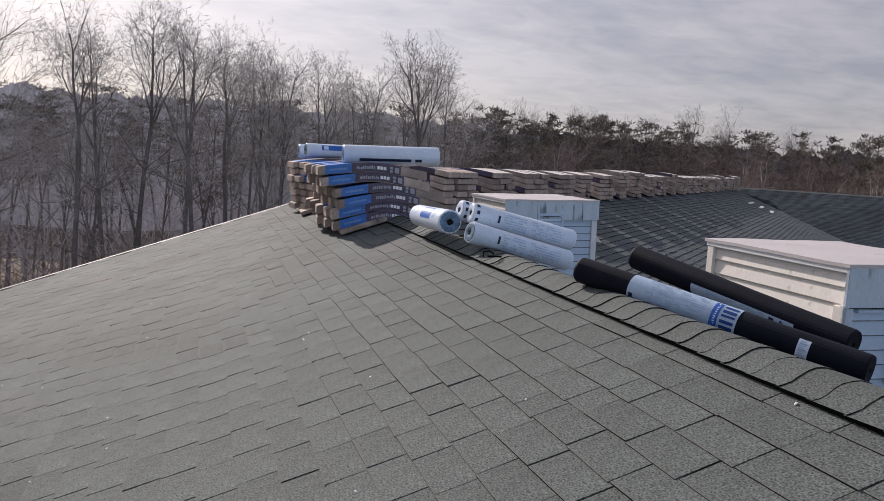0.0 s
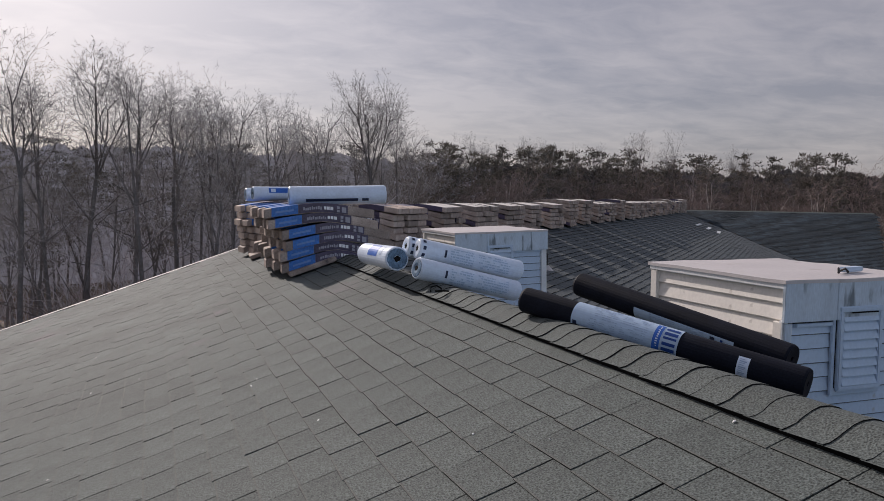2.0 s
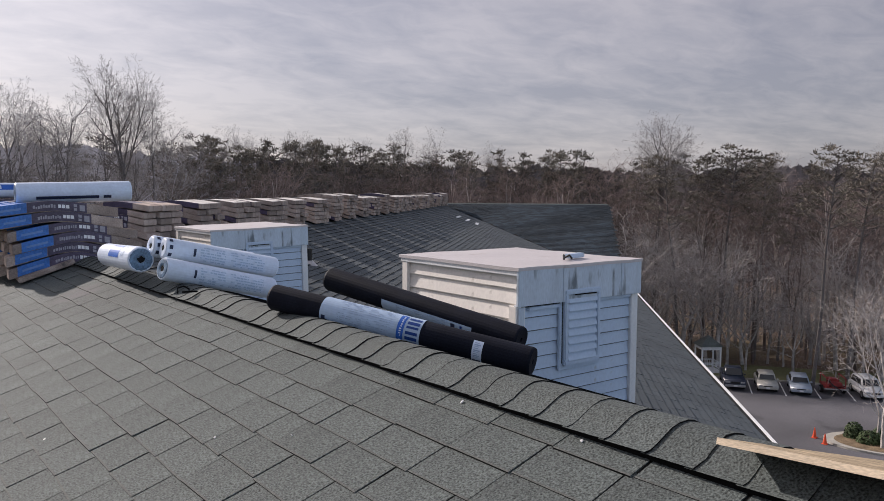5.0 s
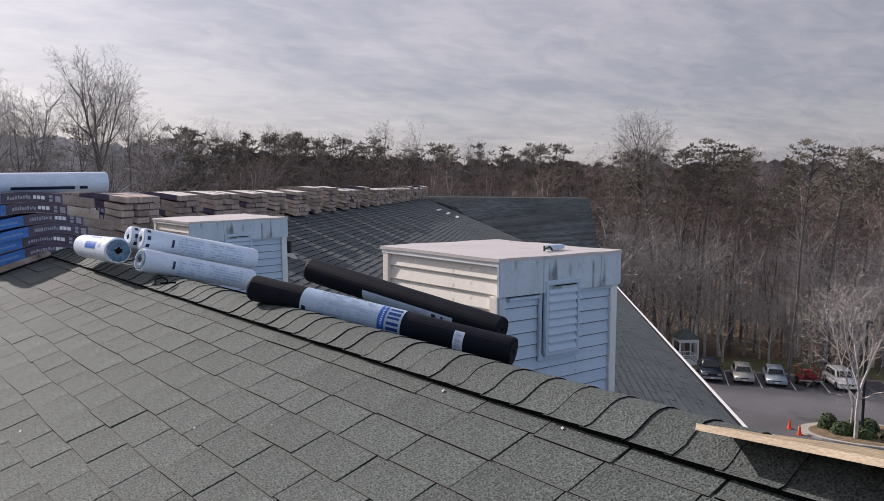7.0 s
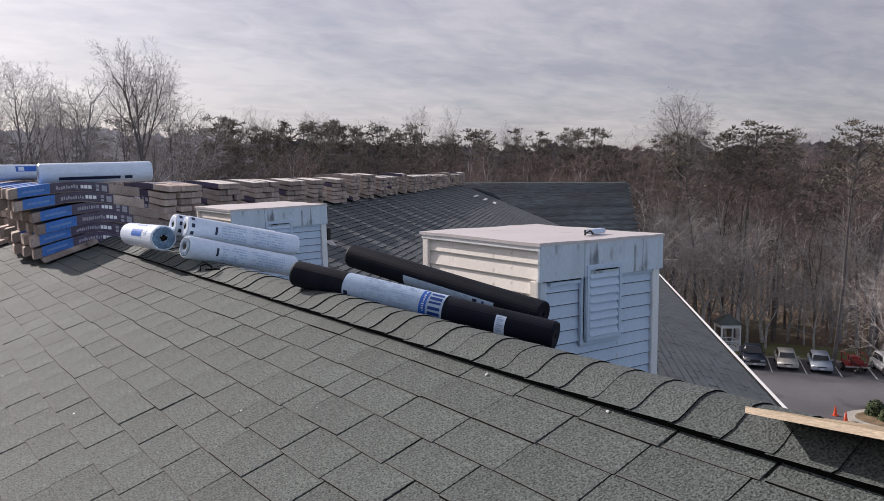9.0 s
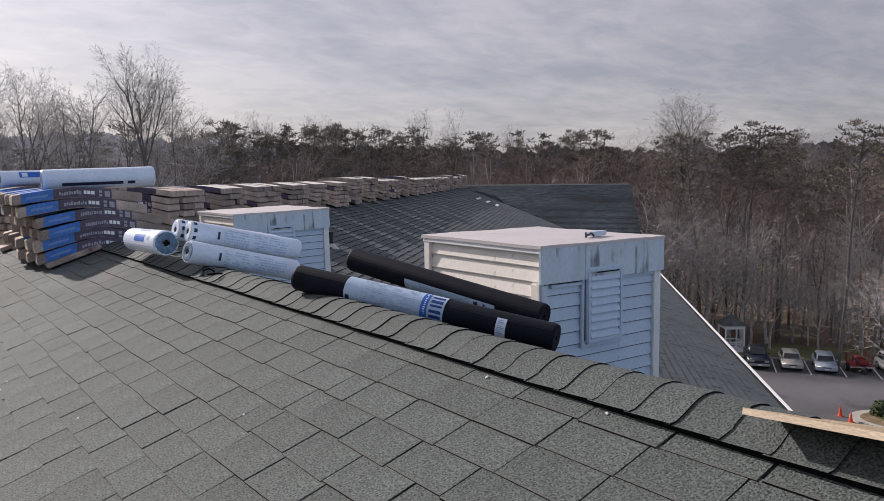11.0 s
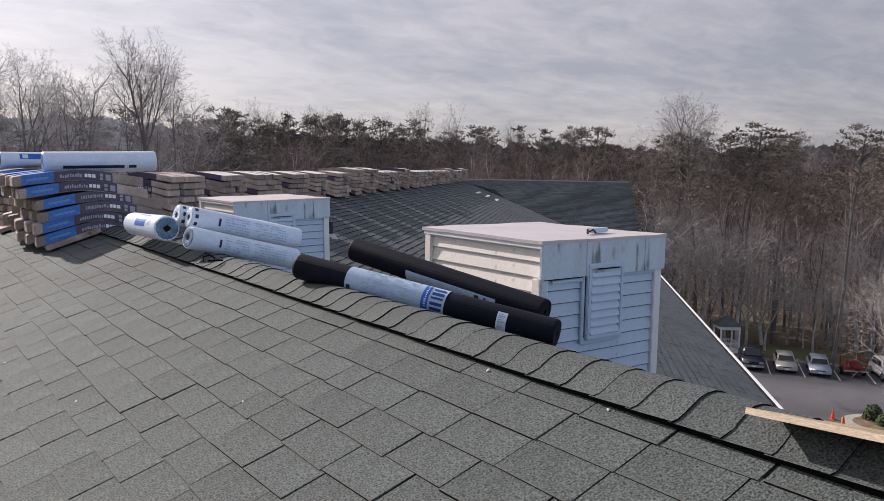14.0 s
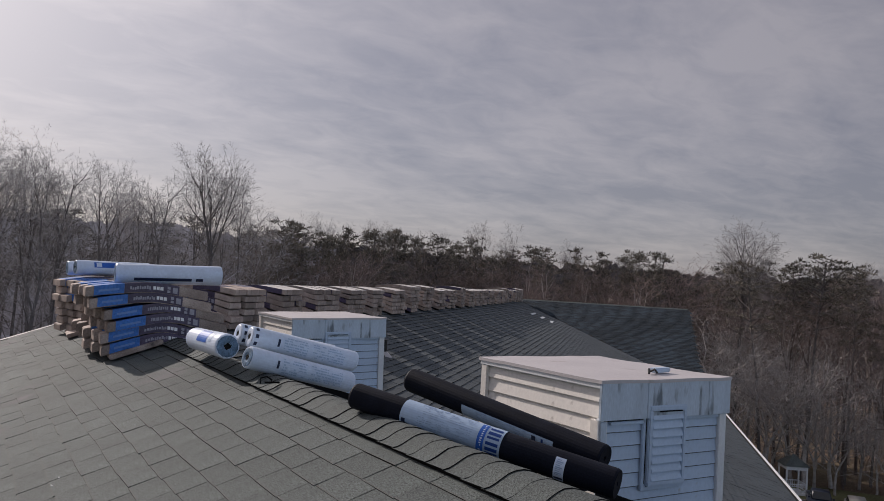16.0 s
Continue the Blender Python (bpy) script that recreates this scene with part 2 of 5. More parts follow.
TYRE = mat("tyre_rubber", (0.015, 0.015, 0.015), 0.8, 0.2)
METAL = mat("grey_metal", (0.45, 0.46, 0.48), 0.35, 0.1, metal=0.9)
PAINT_LINE = mat("stall_line_paint", (0.7, 0.7, 0.68), 0.7, 0.15, 2, 30)
BRICK_WALL = mat("pale_clapboard_wall", (0.55, 0.53, 0.48), 0.7, 0.08, 1, 20, 0.2, 0.004)
BLACK_PAINT = mat("black_paint", (0.015, 0.015, 0.017), 0.4, 0.2)


# ---- mesh helpers ----
def mesh_of(name, verts, faces, material):
    me = bpy.data.meshes.new(name)
    me.from_pydata([tuple(v) for v in verts], [], faces)
    me.materials.append(material)
    me.update()
    return me


def to_mesh(name, bm, material):
    me = bpy.data.meshes.new(name)
    bm.to_mesh(me)
    bm.free()
    me.materials.append(material)
    return me


def part(name, bm, material, parent, label="", smooth=False):
    """Links a bmesh (or a mesh) as one mesh object under a thing or a part."""
    if isinstance(bm, bmesh.types.BMesh):
        me = bpy.data.meshes.new(name)
        bm.to_mesh(me)
        bm.free()
        me.materials.append(material)
    else:
        me = bm
    if smooth:
        me.polygons.foreach_set("use_smooth", [True] * len(me.polygons))
    ob = new(name, me)
    ob.parent = parent
    if label:
        ob["label"] = label
    return ob


def thing(name, m, label, category, group="", kind=""):
    ob = new(name)
    ob.matrix_world = m
    return tagged(ob, label, category, group, kind)


def box_bm(sx, sy, sz, at=(0, 0, 0), bevel=0.0, bm=None):
    """A box of that size about its middle; bevelled."""
    own = bm is None
    bm = bm or bmesh.new()
    r = bmesh.ops.create_cube(bm, size=1.0)
    bmesh.ops.scale(bm, vec=(sx, sy, sz), verts=r["verts"])
    bmesh.ops.translate(bm, vec=at, verts=r["verts"])
    if bevel:
        es = list({e for v in r["verts"] for e in v.link_edges})
        bmesh.ops.bevel(bm, geom=es, offset=bevel, segments=2, affect="EDGES")
    return bm


def prism_bm(outline, y0, y1):
    """An outline in x, z drawn out from y0 to y1."""
    bm = bmesh.new()
    a = [bm.verts.new((x, y0, z)) for x, z in outline]
    b = [bm.verts.new((x, y1, z)) for x, z in outline]
    n = len(a)
    for i in range(n):
        bm.faces.new((a[i], a[(i + 1) % n], b[(i + 1) % n], b[i]))
    bm.faces.new(a[::-1])
    bm.faces.new(b)
    bmesh.ops.recalc_face_normals(bm, faces=bm.faces)
    return bm


def tube_bm(points, radii, sides=8, cap=True):
    bm = bmesh.new()
    rings = []
    for i, p in enumerate(points):
        p = Vector(p)
        d = (Vector(points[min(i + 1, len(points) - 1)]) - Vector(points[max(i - 1, 0)])).normalized()
        u = d.cross(Vector((0.3, 0.2, 1))).normalized() if abs(d.z) < 0.95 else d.cross(Vector((1, 0, 0))).normalized()
        v = d.cross(u)
        rings.append([bm.verts.new(p + radii[i] * (math.cos(k * 2 * math.pi / sides) * u + math.sin(k * 2 * math.pi / sides) * v)) for k in range(sides)])
    for a, b in zip(rings, rings[1:]):
        for k in range(sides):
            bm.faces.new((a[k], a[(k + 1) % sides], b[(k + 1) % sides], b[k]))
    if cap:
        bm.faces.new(rings[0][::-1])
        bm.faces.new(rings[-1])
    bmesh.ops.recalc_face_normals(bm, faces=bm.faces)
    return bm


# ---- the building ----
TAN = 0.3456
SLOPE = math.atan(TAN)
CO, SI = math.cos(SLOPE), math.sin(SLOPE)
HALF = 9.9                      # half width of a wing
JY = 10.5                       # where the near ridge bends
L2 = 36.5                       # length of the second ridge
GROUND = -16.7
EYE_UP = 17.4                   # the eye over the ground
COURSE, TAB = 0.1605, 0.2985
RB = Vector((math.sqrt(0.5), math.sqrt(0.5), 0))     # along the second ridge
RC = Vector((math.sqrt(0.5), -math.sqrt(0.5), 0))    # along the cross wing
J = Vector((0, JY, 0))
K = J + L2 * RB
L3 = 9.8
RAKE_Y = 13.2                   # the far end of the slope beside the camera


def slab(name, corners, thick, material, label):
    """A flat slab under a polygon given from its upper corners."""
    bm = bmesh.new()
    top = [bm.verts.new(c) for c in corners]
    low = [bm.verts.new(Vector(c) - Vector((0, 0, thick))) for c in corners]
    n = len(top)
    bm.faces.new(top)
    bm.faces.new(low[::-1])
    for i in range(n):
        bm.faces.new((top[i], low[i], low[(i + 1) % n], top[(i + 1) % n]))
    bmesh.ops.recalc_face_normals(bm, faces=bm.faces)
    me = bpy.data.meshes.new(name)
    bm.to_mesh(me)
    bm.free()
    me.materials.append(material)
    return tagged(new(name, me), label, "roof", kind="structure")


def at_slope(origin, along, down, s, d, h=0.0):
    """A point s metres along the ridge and d metres down the slope, h above it."""
    normal = Vector((down.x * SI, down.y * SI, CO))
    return origin + along * s + Vector((down.x * CO, down.y * CO, -SI)) * d + normal * h


TABS = 12


def shingle_shape(w, rng, course=COURSE, butt=1.0, gap=1.0):
    """Verts (across, down, up) and faces of one shingle tab: thin at its head, thick at its butt."""
    b = rng.uniform(0.005, 0.009) * butt
    l, r = -w / 2 + rng.uniform(0.0028, 0.0044) * gap, w / 2 - rng.uniform(0.0028, 0.0044) * gap
    j0, j1 = rng.uniform(-0.006, 0.006), rng.uniform(-0.006, 0.006)
    v = [(l, -0.02, 0.0015), (r, -0.02, 0.0015), (l, course + j0, b), (r, course + j1, b), (l, course + j0, 0), (r, course + j1, 0),
         (l, course + j0 - 0.007, b * 0.95), (r, course + j1 - 0.007, b * 0.95)]
    f = [(0, 6, 7, 1), (2, 4, 5, 3), (6, 2, 3, 7), (0, 4, 2, 6), (1, 7, 3, 5)]
    return v, f          # the second face is the cut butt, the third its edge painted pale as sunlit


def lay_shingles(parent, origin, along, down, inside, s0, s1, d0, d1, seed, own=None, name="shingle", material=None, butt=1.0, starts=None, split=None, gap=1.0):
    """Lays courses of tabs on a slope; those for which own() holds are objects, the rest one mesh."""
    rng = random.Random(seed)
    e_d = Vector((down.x * CO, down.y * CO, -SI))
    e_n = Vector((down.x * SI, down.y * SI, CO))
    hand_ok = along.cross(e_d).dot(e_n) > 0
    V, Fc = [], []
    kinds = []
    for k in range(TABS):
        v, f = shingle_shape(TAB * (0.985 + 0.0025 * k), rng, COURSE, butt, gap)
        if not hand_ok:
            f = [q[::-1] for q in f]
        kinds.append(([(along * a + e_d * b + e_n * c) for a, b, c in v], f, v))
    shared = {}
    rows = int((d1 - d0) / COURSE)
    shift = 0.032
    for i in range(rows):
        d = d0 + i * COURSE
        shift += rng.choice((0.05, 0.065, 0.08, 0.10, 0.13))
        if starts and i < len(starts):
            below, above = starts[i]
            shift = above
            joints = [below + TAB * n for n in range(int((s0 - below) / TAB) - 1, int((split - below) / TAB) + 1)]
            joints += [above + TAB * n for n in range(math.ceil((joints[-1] + 0.11 - above) / TAB), int((s1 - above) / TAB) + 2)]
        else:
            first = s0 + shift % TAB - TAB
            joints = [first + TAB * n for n in range(int((s1 - s0) / TAB) + 3)]
        joints = [q + rng.uniform(-0.0025, 0.0025) for q in joints]
        for sa, sb in zip(joints, joints[1:]):
            k = rng.randrange(TABS)
            w = TAB * (0.985 + 0.0025 * k)
            mid = (sa + sb) / 2
            if not inside(mid, (d + COURSE * 0.5) * CO):
                continue
            base = origin + along * mid + e_d * d
            pts, f, flat = kinds[k]
            odd = abs(sb - sa - TAB) > 0.02
            if odd:
                pts = [along * (x * (sb - sa) / w) + e_d * y + e_n * z for x, y, z in flat]
            lift = e_n * rng.uniform(0, 0.002)
            if own and own(mid, d):
                key = (i, sa) if odd else k
                if key not in shared:
                    shared[key] = mesh_of("shingle", pts, f, SHINGLE)
                    shared[key].materials.append(ASPHALT_EDGE)
                    shared[key].materials.append(SHINGLE_LIT_EDGE)
                    shared[key].polygons.foreach_set("material_index", [0, 1, 2, 0, 0])
                ob = new("shingle", shared[key])
                ob.location = base + lift
                ob.parent = parent
            else:
                n = len(V)
                V.extend(base + p + lift for p in pts)
                Fc.extend(tuple(n + j for j in q) for q in f)
    me = mesh_of(name, V, Fc, material or SHINGLE_J)
    me.materials.append(ASPHALT_EDGE)
    me.materials.append(SHINGLE_LIT_EDGE)
    me.polygons.foreach_set("material_index", [0, 1, 2, 0, 0] * (len(Fc) // 5))
    ob = new(name, me)
    ob.parent = parent
    tagged(ob, "weathered grey-green three-tab asphalt shingles", kind="stuff")
    return ob


EZ = -HALF * TAN
hip_y = JY + 0.4142 * HALF
val_y = JY - 0.4142 * HALF
Y_BACK = -16.0
roof_left = slab("roof_slope_1", [(0, Y_BACK, 0), (0, RAKE_Y, 0), (-HALF, RAKE_Y, EZ), (-HALF, Y_BACK, EZ)], 0.16, DECK, "grey-green shingled roof slope beside the ridge")
roof_right = slab("roof_slope_2", [(0, JY, 0), (0, Y_BACK, 0), (HALF, Y_BACK, EZ), (HALF, val_y, EZ)], 0.16, DECK, "grey-green shingled roof slope carrying the siding boxes")
hip_x = 0.4142 * (RAKE_Y - JY)
slab("roof_slope_7", [(0, JY, 0), (hip_x, RAKE_Y, -hip_x * TAN), (0, RAKE_Y, 0)], 0.16, SHINGLE_J, "short roof slope behind the bend of the ridge")
w2_far = K + RC * HALF - RB * HALF
roof_w2 = slab("roof_slope_3", [J, (HALF, val_y, EZ), (w2_far.x, w2_far.y, EZ), K], 0.16, DECK, "shingled roof slope of the far wing, toned blue for shade")
w2l = K - RC * HALF
slab("roof_slope_4", [J, K, (w2l.x, w2l.y, EZ), (-HALF, hip_y, EZ)], 0.16, DECK, "far side roof slope of the far wing")
g1 = K + RC * L3
low3 = K + RC * L3 - RB * L3
ez3 = -L3 * TAN
roof_w3 = slab("roof_slope_5", [K, (low3.x, low3.y, ez3), g1], 0.16, DECK, "dark shingled roof slope of the cross wing")
w3b = [K - RC * HALF, g1, g1 + RB * HALF, K - RC * HALF + RB * HALF]
slab("roof_slope_6", [w3b[0], w3b[1], (w3b[2].x, w3b[2].y, EZ), (w3b[3].x, w3b[3].y, EZ)], 0.16, DECK, "far side roof slope of the cross wing")

# white drip edge and gutter along the eave of the far wing
def eave_trim(name, a, b, out):
    a, b = Vector(a), Vector(b)
    d = (b - a).normalized()
    n = Vector(out).normalized()
    prof = [(0.0, 0.015), (0.055, 0.015), (0.07, -0.02), (0.06, -0.12), (0.0, -0.14)]
    bm = bmesh.new()
    ra = [bm.verts.new(a + n * x + Vector((0, 0, z))) for x, z in prof]
    rb = [bm.verts.new(b + n * x + Vector((0, 0, z))) for x, z in prof]
    for i in range(len(prof)):
        k = (i + 1) % len(prof)
        bm.faces.new((ra[i], ra[k], rb[k], rb[i]))
    bm.faces.new(ra)
    bm.faces.new(rb[::-1])
    bmesh.ops.recalc_face_normals(bm, faces=bm.faces)
    me = bpy.data.meshes.new(name)
    bm.to_mesh(me)
    bm.free()
    me.materials.append(WHITE)
    return tagged(new(name, me), "white metal gutter along the roof's edge", "gutter", kind="structure")


eave_trim("gutter_1", (HALF, val_y, EZ), (w2_far.x, w2_far.y, EZ), RC)
eave_trim("gutter_2", (HALF, Y_BACK, EZ), (HALF, val_y, EZ), (1, 0, 0))
eave_trim("gutter_3", (-HALF, Y_BACK, EZ), (-HALF, RAKE_Y, EZ), (-1, 0, 0))

slab("rake_trim", [(0.02, RAKE_Y - 0.10, 0.012), (0.02, RAKE_Y + 0.03, 0.012), (-HALF - 0.03, RAKE_Y + 0.03, EZ + 0.012), (-HALF - 0.03, RAKE_Y - 0.10, EZ + 0.012)], 0.15, RAKE,
            "dark metal trim along the end of the slope")

# outer walls down to the ground
def wall_run(name, pts, inset=0.0):
    bm = bmesh.new()
    t = 0.25
    for a, b in zip(pts, pts[1:]):
        a, b = Vector((*a, 0)), Vector((*b, 0))
        n = Vector((b.y - a.y, a.x - b.x, 0)).normalized() * t
        vs = [bm.verts.new(p + Vector((0, 0, z))) for z in (GROUND, EZ - 0.1) for p in (a, b, b - n, a - n)]
        for q in ((0, 1, 5, 4), (1, 2, 6, 5), (2, 3, 7, 6), (3, 0, 4, 7), (4, 5, 6, 7)):
            bm.faces.new([vs[i] for i in q])
    bmesh.ops.recalc_face_normals(bm, faces=bm.faces)
    me = bpy.data.meshes.new(name)
    bm.to_mesh(me)
    bm.free()
    me.materials.append(BRICK_WALL)
    return tagged(new(name, me), "pale clapboard outer wall of the building", "wall", kind="structure")


IN = 0.45
wall_run("wall_east", [(HALF - IN, Y_BACK), (HALF - IN, val_y), (w2_far.x - IN * 0.7, w2_far.y + IN * 0.7)])
wall_run("wall_west", [(0, RAKE_Y - IN), (-HALF + IN, RAKE_Y - IN), (-HALF + IN, Y_BACK)])
wall_run("wall_south", [(-HALF + IN, Y_BACK + 0.3), (HALF - IN, Y_BACK + 0.3)])
gw = [g1 - RC * 0.4 - RB * (L3 - 0.5), g1 - RC * 0.4 + RB * 8.0]
wall_run("wall_gable", [(gw[0].x, gw[0].y), (gw[1].x, gw[1].y)])


# ---- ridge caps ----
CAP = [(-0.172, -0.029), (-0.150, -0.024), (-0.120, -0.012), (-0.088, 0.006), (-0.055, 0.022), (-0.02, 0.030), (0.02, 0.030), (0.055, 0.022),
       (0.088, 0.006), (0.120, -0.012), (0.150, -0.024), (0.172, -0.029)]


def cap_mesh(name, length, material, rng):
    """One bent ridge cap shingle, its butt at local y = 0 lifted over its neighbour."""
    V, Fc = [], []
    n = len(CAP)
    lift = rng.uniform(0.004, 0.0068)
    for y, h in ((0.0, lift), (length + 0.02, 0.001), (0.0, 0.0)):
        for i, (x, z) in enumerate(CAP):
            j = rng.uniform(-0.004, 0.004) if y == 0 and h else 0
            V.append((x, y + j, z + h))
    for i in range(n - 1):
        Fc.append((i, i + 1, n + i + 1, n + i))
        Fc.append((i, 2 * n + i, 2 * n + i + 1, i + 1))
    me = mesh_of(name, V, Fc, material)
    me.materials.append(ASPHALT_EDGE)
    me.polygons.foreach_set("material_index", [0, 1] * (n - 1))
    return me


rng = random.Random(5)
cap_kinds = [cap_mesh("ridge_cap", 0.15, SHINGLE, rng) for _ in range(5)]
bm = prism_bm([(-0.152, -0.068), (-0.152, -0.030), (-0.115, -0.018), (-0.05, 0.010), (0, 0.016), (0.05, 0.010), (0.115, -0.018), (0.155, -0.034), (0.155, -0.064), (0, -0.01)], -15.9, JY)
me = bpy.data.meshes.new("ridge_vent")
bm.to_mesh(me)
bm.free()
me.materials.append(VENT_BLACK)
ridge_vent = tagged(new("ridge_vent", me), "black ridge vent under grey-green ridge cap shingles", "ridge vent", kind="structure")
y = 1.012 - 113 * 0.148
while y < JY - 0.1:
    ob = new("ridge_cap", cap_kinds[rng.randrange(5)])
    ob.matrix_world = pose(rng.uniform(-0.003, 0.003), y + rng.uniform(-0.005, 0.005), rng.uniform(-0.001, 0.002), 0, 0, rng.uniform(-0.8, 0.8))
    ob.parent = ridge_vent
    y += 0.148


def cap_line(name, a, b):
    """Caps along a hip or a far ridge, in one mesh."""
    a, b = Vector(a), Vector(b)
    d = (b - a)
    n = int(d.length / 0.15)
    m = look(a, b) @ pose(0, 0, 0, -90, 0, 0)
    V, Fc = [], []
    for i in range(n):
        y0 = i * 0.15
        base = len(V)
        for y, h in ((y0, 0.012), (y0 + 0.16, 0.004)):
            for x, z in ((-0.15, -0.05), (0, 0.012), (0.15, -0.05)):
                V.append(m @ Vector((x, y, z + h)))
        Fc += [(base, base + 1, base + 4, base + 3), (base + 1, base + 2, base + 5, base + 4)]
    ob = new(name, mesh_of(name, V, Fc, SHINGLE_J))
    return tagged(ob, "grey-green cap shingles along the roof's edge", "ridge caps", kind="structure")


cap_line("ridge_caps_2", J, K)
cap_line("ridge_caps_3", K - RC * 2, g1)


# ---- chases: white boxes clad in siding ----
def board_bm(w, h, lap=0.012):
    """A siding board, w wide along x, h high, its lower edge standing out towards -y."""
    bm = bmesh.new()
    prof = [(0, 0), (-lap + 0.006, 0), (-lap, 0.007), (-0.002, h), (0, h)]
    a = [bm.verts.new((-w / 2, y, z)) for y, z in prof]
    b = [bm.verts.new((w / 2, y, z)) for y, z in prof]
    for i in range(5):
        bm.faces.new((a[i], a[(i + 1) % 5], b[(i + 1) % 5], b[i]))
    bm.faces.new(a[::-1])
    bm.faces.new(b)
    bmesh.ops.recalc_face_normals(bm, faces=bm.faces)
    return bm


def siding(w, h, lap, material, parent, m, label="", lip=None):
    """One siding board, its lower lip darkened for lap shadow unless lip is given."""
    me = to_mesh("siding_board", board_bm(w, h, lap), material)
    me.materials.append(lip or LAP_SHADE)
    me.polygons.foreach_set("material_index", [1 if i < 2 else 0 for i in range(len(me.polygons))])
    ob = part("siding_board", me, None, parent, label)
    ob.matrix_local = m
    return ob


def chase(x0, x1, y0, y1, top, tilt=0.0):
    label = "white siding-clad rooftop chase with a louvred vent and stained fascia"
    th = thing("rooftop_chase", pose(x0, y0, top, 0, tilt, 0), label, "chase", "rooftop chases")
    w, d = x1 - x0, y1 - y0
    low = -1.35
    bm = box_bm(w - 0.08, d - 0.08, -low - 0.02, (w / 2, d / 2, low / 2 - 0.02))
    part("core", bm, SIDING_SHADE, th)
    # front boards
    H = 0.088
    lv0, lv1, lvt, lvb = 0.415, 0.765, -0.17, -0.685
    z = -0.25
    k = 0
    while z > low:
        z -= H
        k += 1
        spans = [(0.05, w - 0.05)]
        if z < lvt - 0.0 and z + H > lvb:
            spans = [(0.05, lv0 - 0.01), (lv1 + 0.01, w - 0.05)]
        for a, b in spans:
            siding(b - a, H, 0.014, SIDING_SHADE, th, pose((a + b) / 2, 0.038, z))
    # corner boards
    for cx in (0.035, w - 0.035):
        ob = part("corner_board", box_bm(0.075, 0.03, -low - 0.24, (cx, 0.022, (low - 0.24) / 2), 0.004), WHITE, th)
    # fascia, in three sheets, folded over the top
    for a, b in ((-0.01, w * 0.33), (w * 0.33, w * 0.82), (w * 0.82, w + 0.01)):
        part("fascia", box_bm(b - a - 0.002, 0.022, 0.245, ((a + b) / 2, -0.004, -0.128), 0.003), FASCIA, th)
    # side boards towards the ridge
    z = -0.045
    H = 0.10
    for i in range(12):
        z -= H
        siding(d - 0.07, H, 0.020, SIDING_SUNLIT, th, pose(0.036, d / 2, z, 0, 0, -90), "sunlit cream siding board", SIDING_SUNLIT)
        siding(d - 0.07, H, 0.020, SIDING_SHADE, th, pose(w - 0.036, d / 2, z, 0, 0, 90))
        if z < -1.1:
            break
    part("side_trim", box_bm(0.03, d + 0.01, 0.05, (0.008, d / 2, -0.03), 0.004), WHITE, th)
    part("side_trim", box_bm(0.03, d + 0.01, 0.05, (w - 0.008, d / 2, -0.03), 0.004), WHITE, th)
    part("corner_board", box_bm(0.03, 0.07, 1.0, (0.012, 0.05, -0.75), 0.004), SIDING_SUNLIT, th)
    part("corner_board", box_bm(0.03, 0.07, 1.0, (0.012, d - 0.04, -0.55), 0.004), SIDING_SUNLIT, th)
    # top sheet, a little domed
    bm = bmesh.new()
    n = 8
    g = [[bm.verts.new((-0.015 + (w + 0.03) * i / n, -0.018 + (d + 0.036) * j / n,
                        0.0 + 0.010 * math.sin(math.pi * i / n) * math.sin(math.pi * j / n) + 0.006 * noise.noise(Vector((i * 0.7, j * 0.7, 1.3)))))
          for j in range(n + 1)] for i in range(n + 1)]
    for i in range(n):
        for j in range(n):
            bm.faces.new((g[i][j], g[i + 1][j], g[i + 1][j + 1], g[i][j + 1]))
    r = bmesh.ops.extrude_face_region(bm, geom=bm.faces[:])
    bmesh.ops.translate(bm, vec=(0, 0, -0.022), verts=[v for v in r["geom"] if isinstance(v, bmesh.types.BMVert)])
    bmesh.ops.recalc_face_normals(bm, faces=bm.faces)
    part("top_sheet", bm, CAPTOP, th, "off-white top sheet with brown stains")
    # louvre
    cx, cz = (lv0 + lv1) / 2, (lvt + lvb) / 2
    lw, lh = lv1 - lv0, lvt - lvb
    part("casing", box_bm(lw + 0.05, 0.02, lh + 0.09, (cx - 0.005, 0.015, cz + 0.015), 0.003), SIDING_SHADE, th, "flat casing round the louvred vent")
    lou = part("louvre", box_bm(lw - 0.05, 0.01, lh - 0.05, (cx, 0.001, cz)), GAP, th, "white louvred vent")
    fw = 0.034
    for e in (lvt - fw / 2, lvb + fw / 2):
        part("louvre_frame", box_bm(lw, 0.030, fw, (cx, -0.009, e), 0.006), SIDING_SHADE, lou)
    for c in (lv0 + fw / 2, lv1 - fw / 2):
        part("louvre_frame", box_bm(fw, 0.028, lh - 2 * fw, (c, -0.009, cz), 0.006), SIDING_SHADE, lou)
    ns = 8
    for i in range(ns):
        zc = lvb + fw + (lh - 2 * fw) * (i + 0.5) / ns
        ob = part("slat", box_bm(lw - 2 * fw, 0.008, (lh - 2 * fw) / ns * 1.22, (0, 0, 0), 0.002), SIDING_SHADE, lou)
        ob.matrix_local = pose(cx, -0.010, zc, -20, 0, 0)
    # black strips paint the shaded joints round the louvre and under the fascia
    part("joint_gap", box_bm(0.004, 0.006, lh - 0.03, (lv0 - 0.004, 0.004, cz), 0.001), GAP, th)
    part("joint_gap", box_bm(lw - 0.02, 0.006, 0.004, (cx, 0.004, lvb - 0.003), 0.001), GAP, th)
    part("joint_gap", box_bm(lv0 - 0.05, 0.02, 0.008, (lv0 / 2 + 0.01, 0.016, -0.256), 0.002), GAP, th)
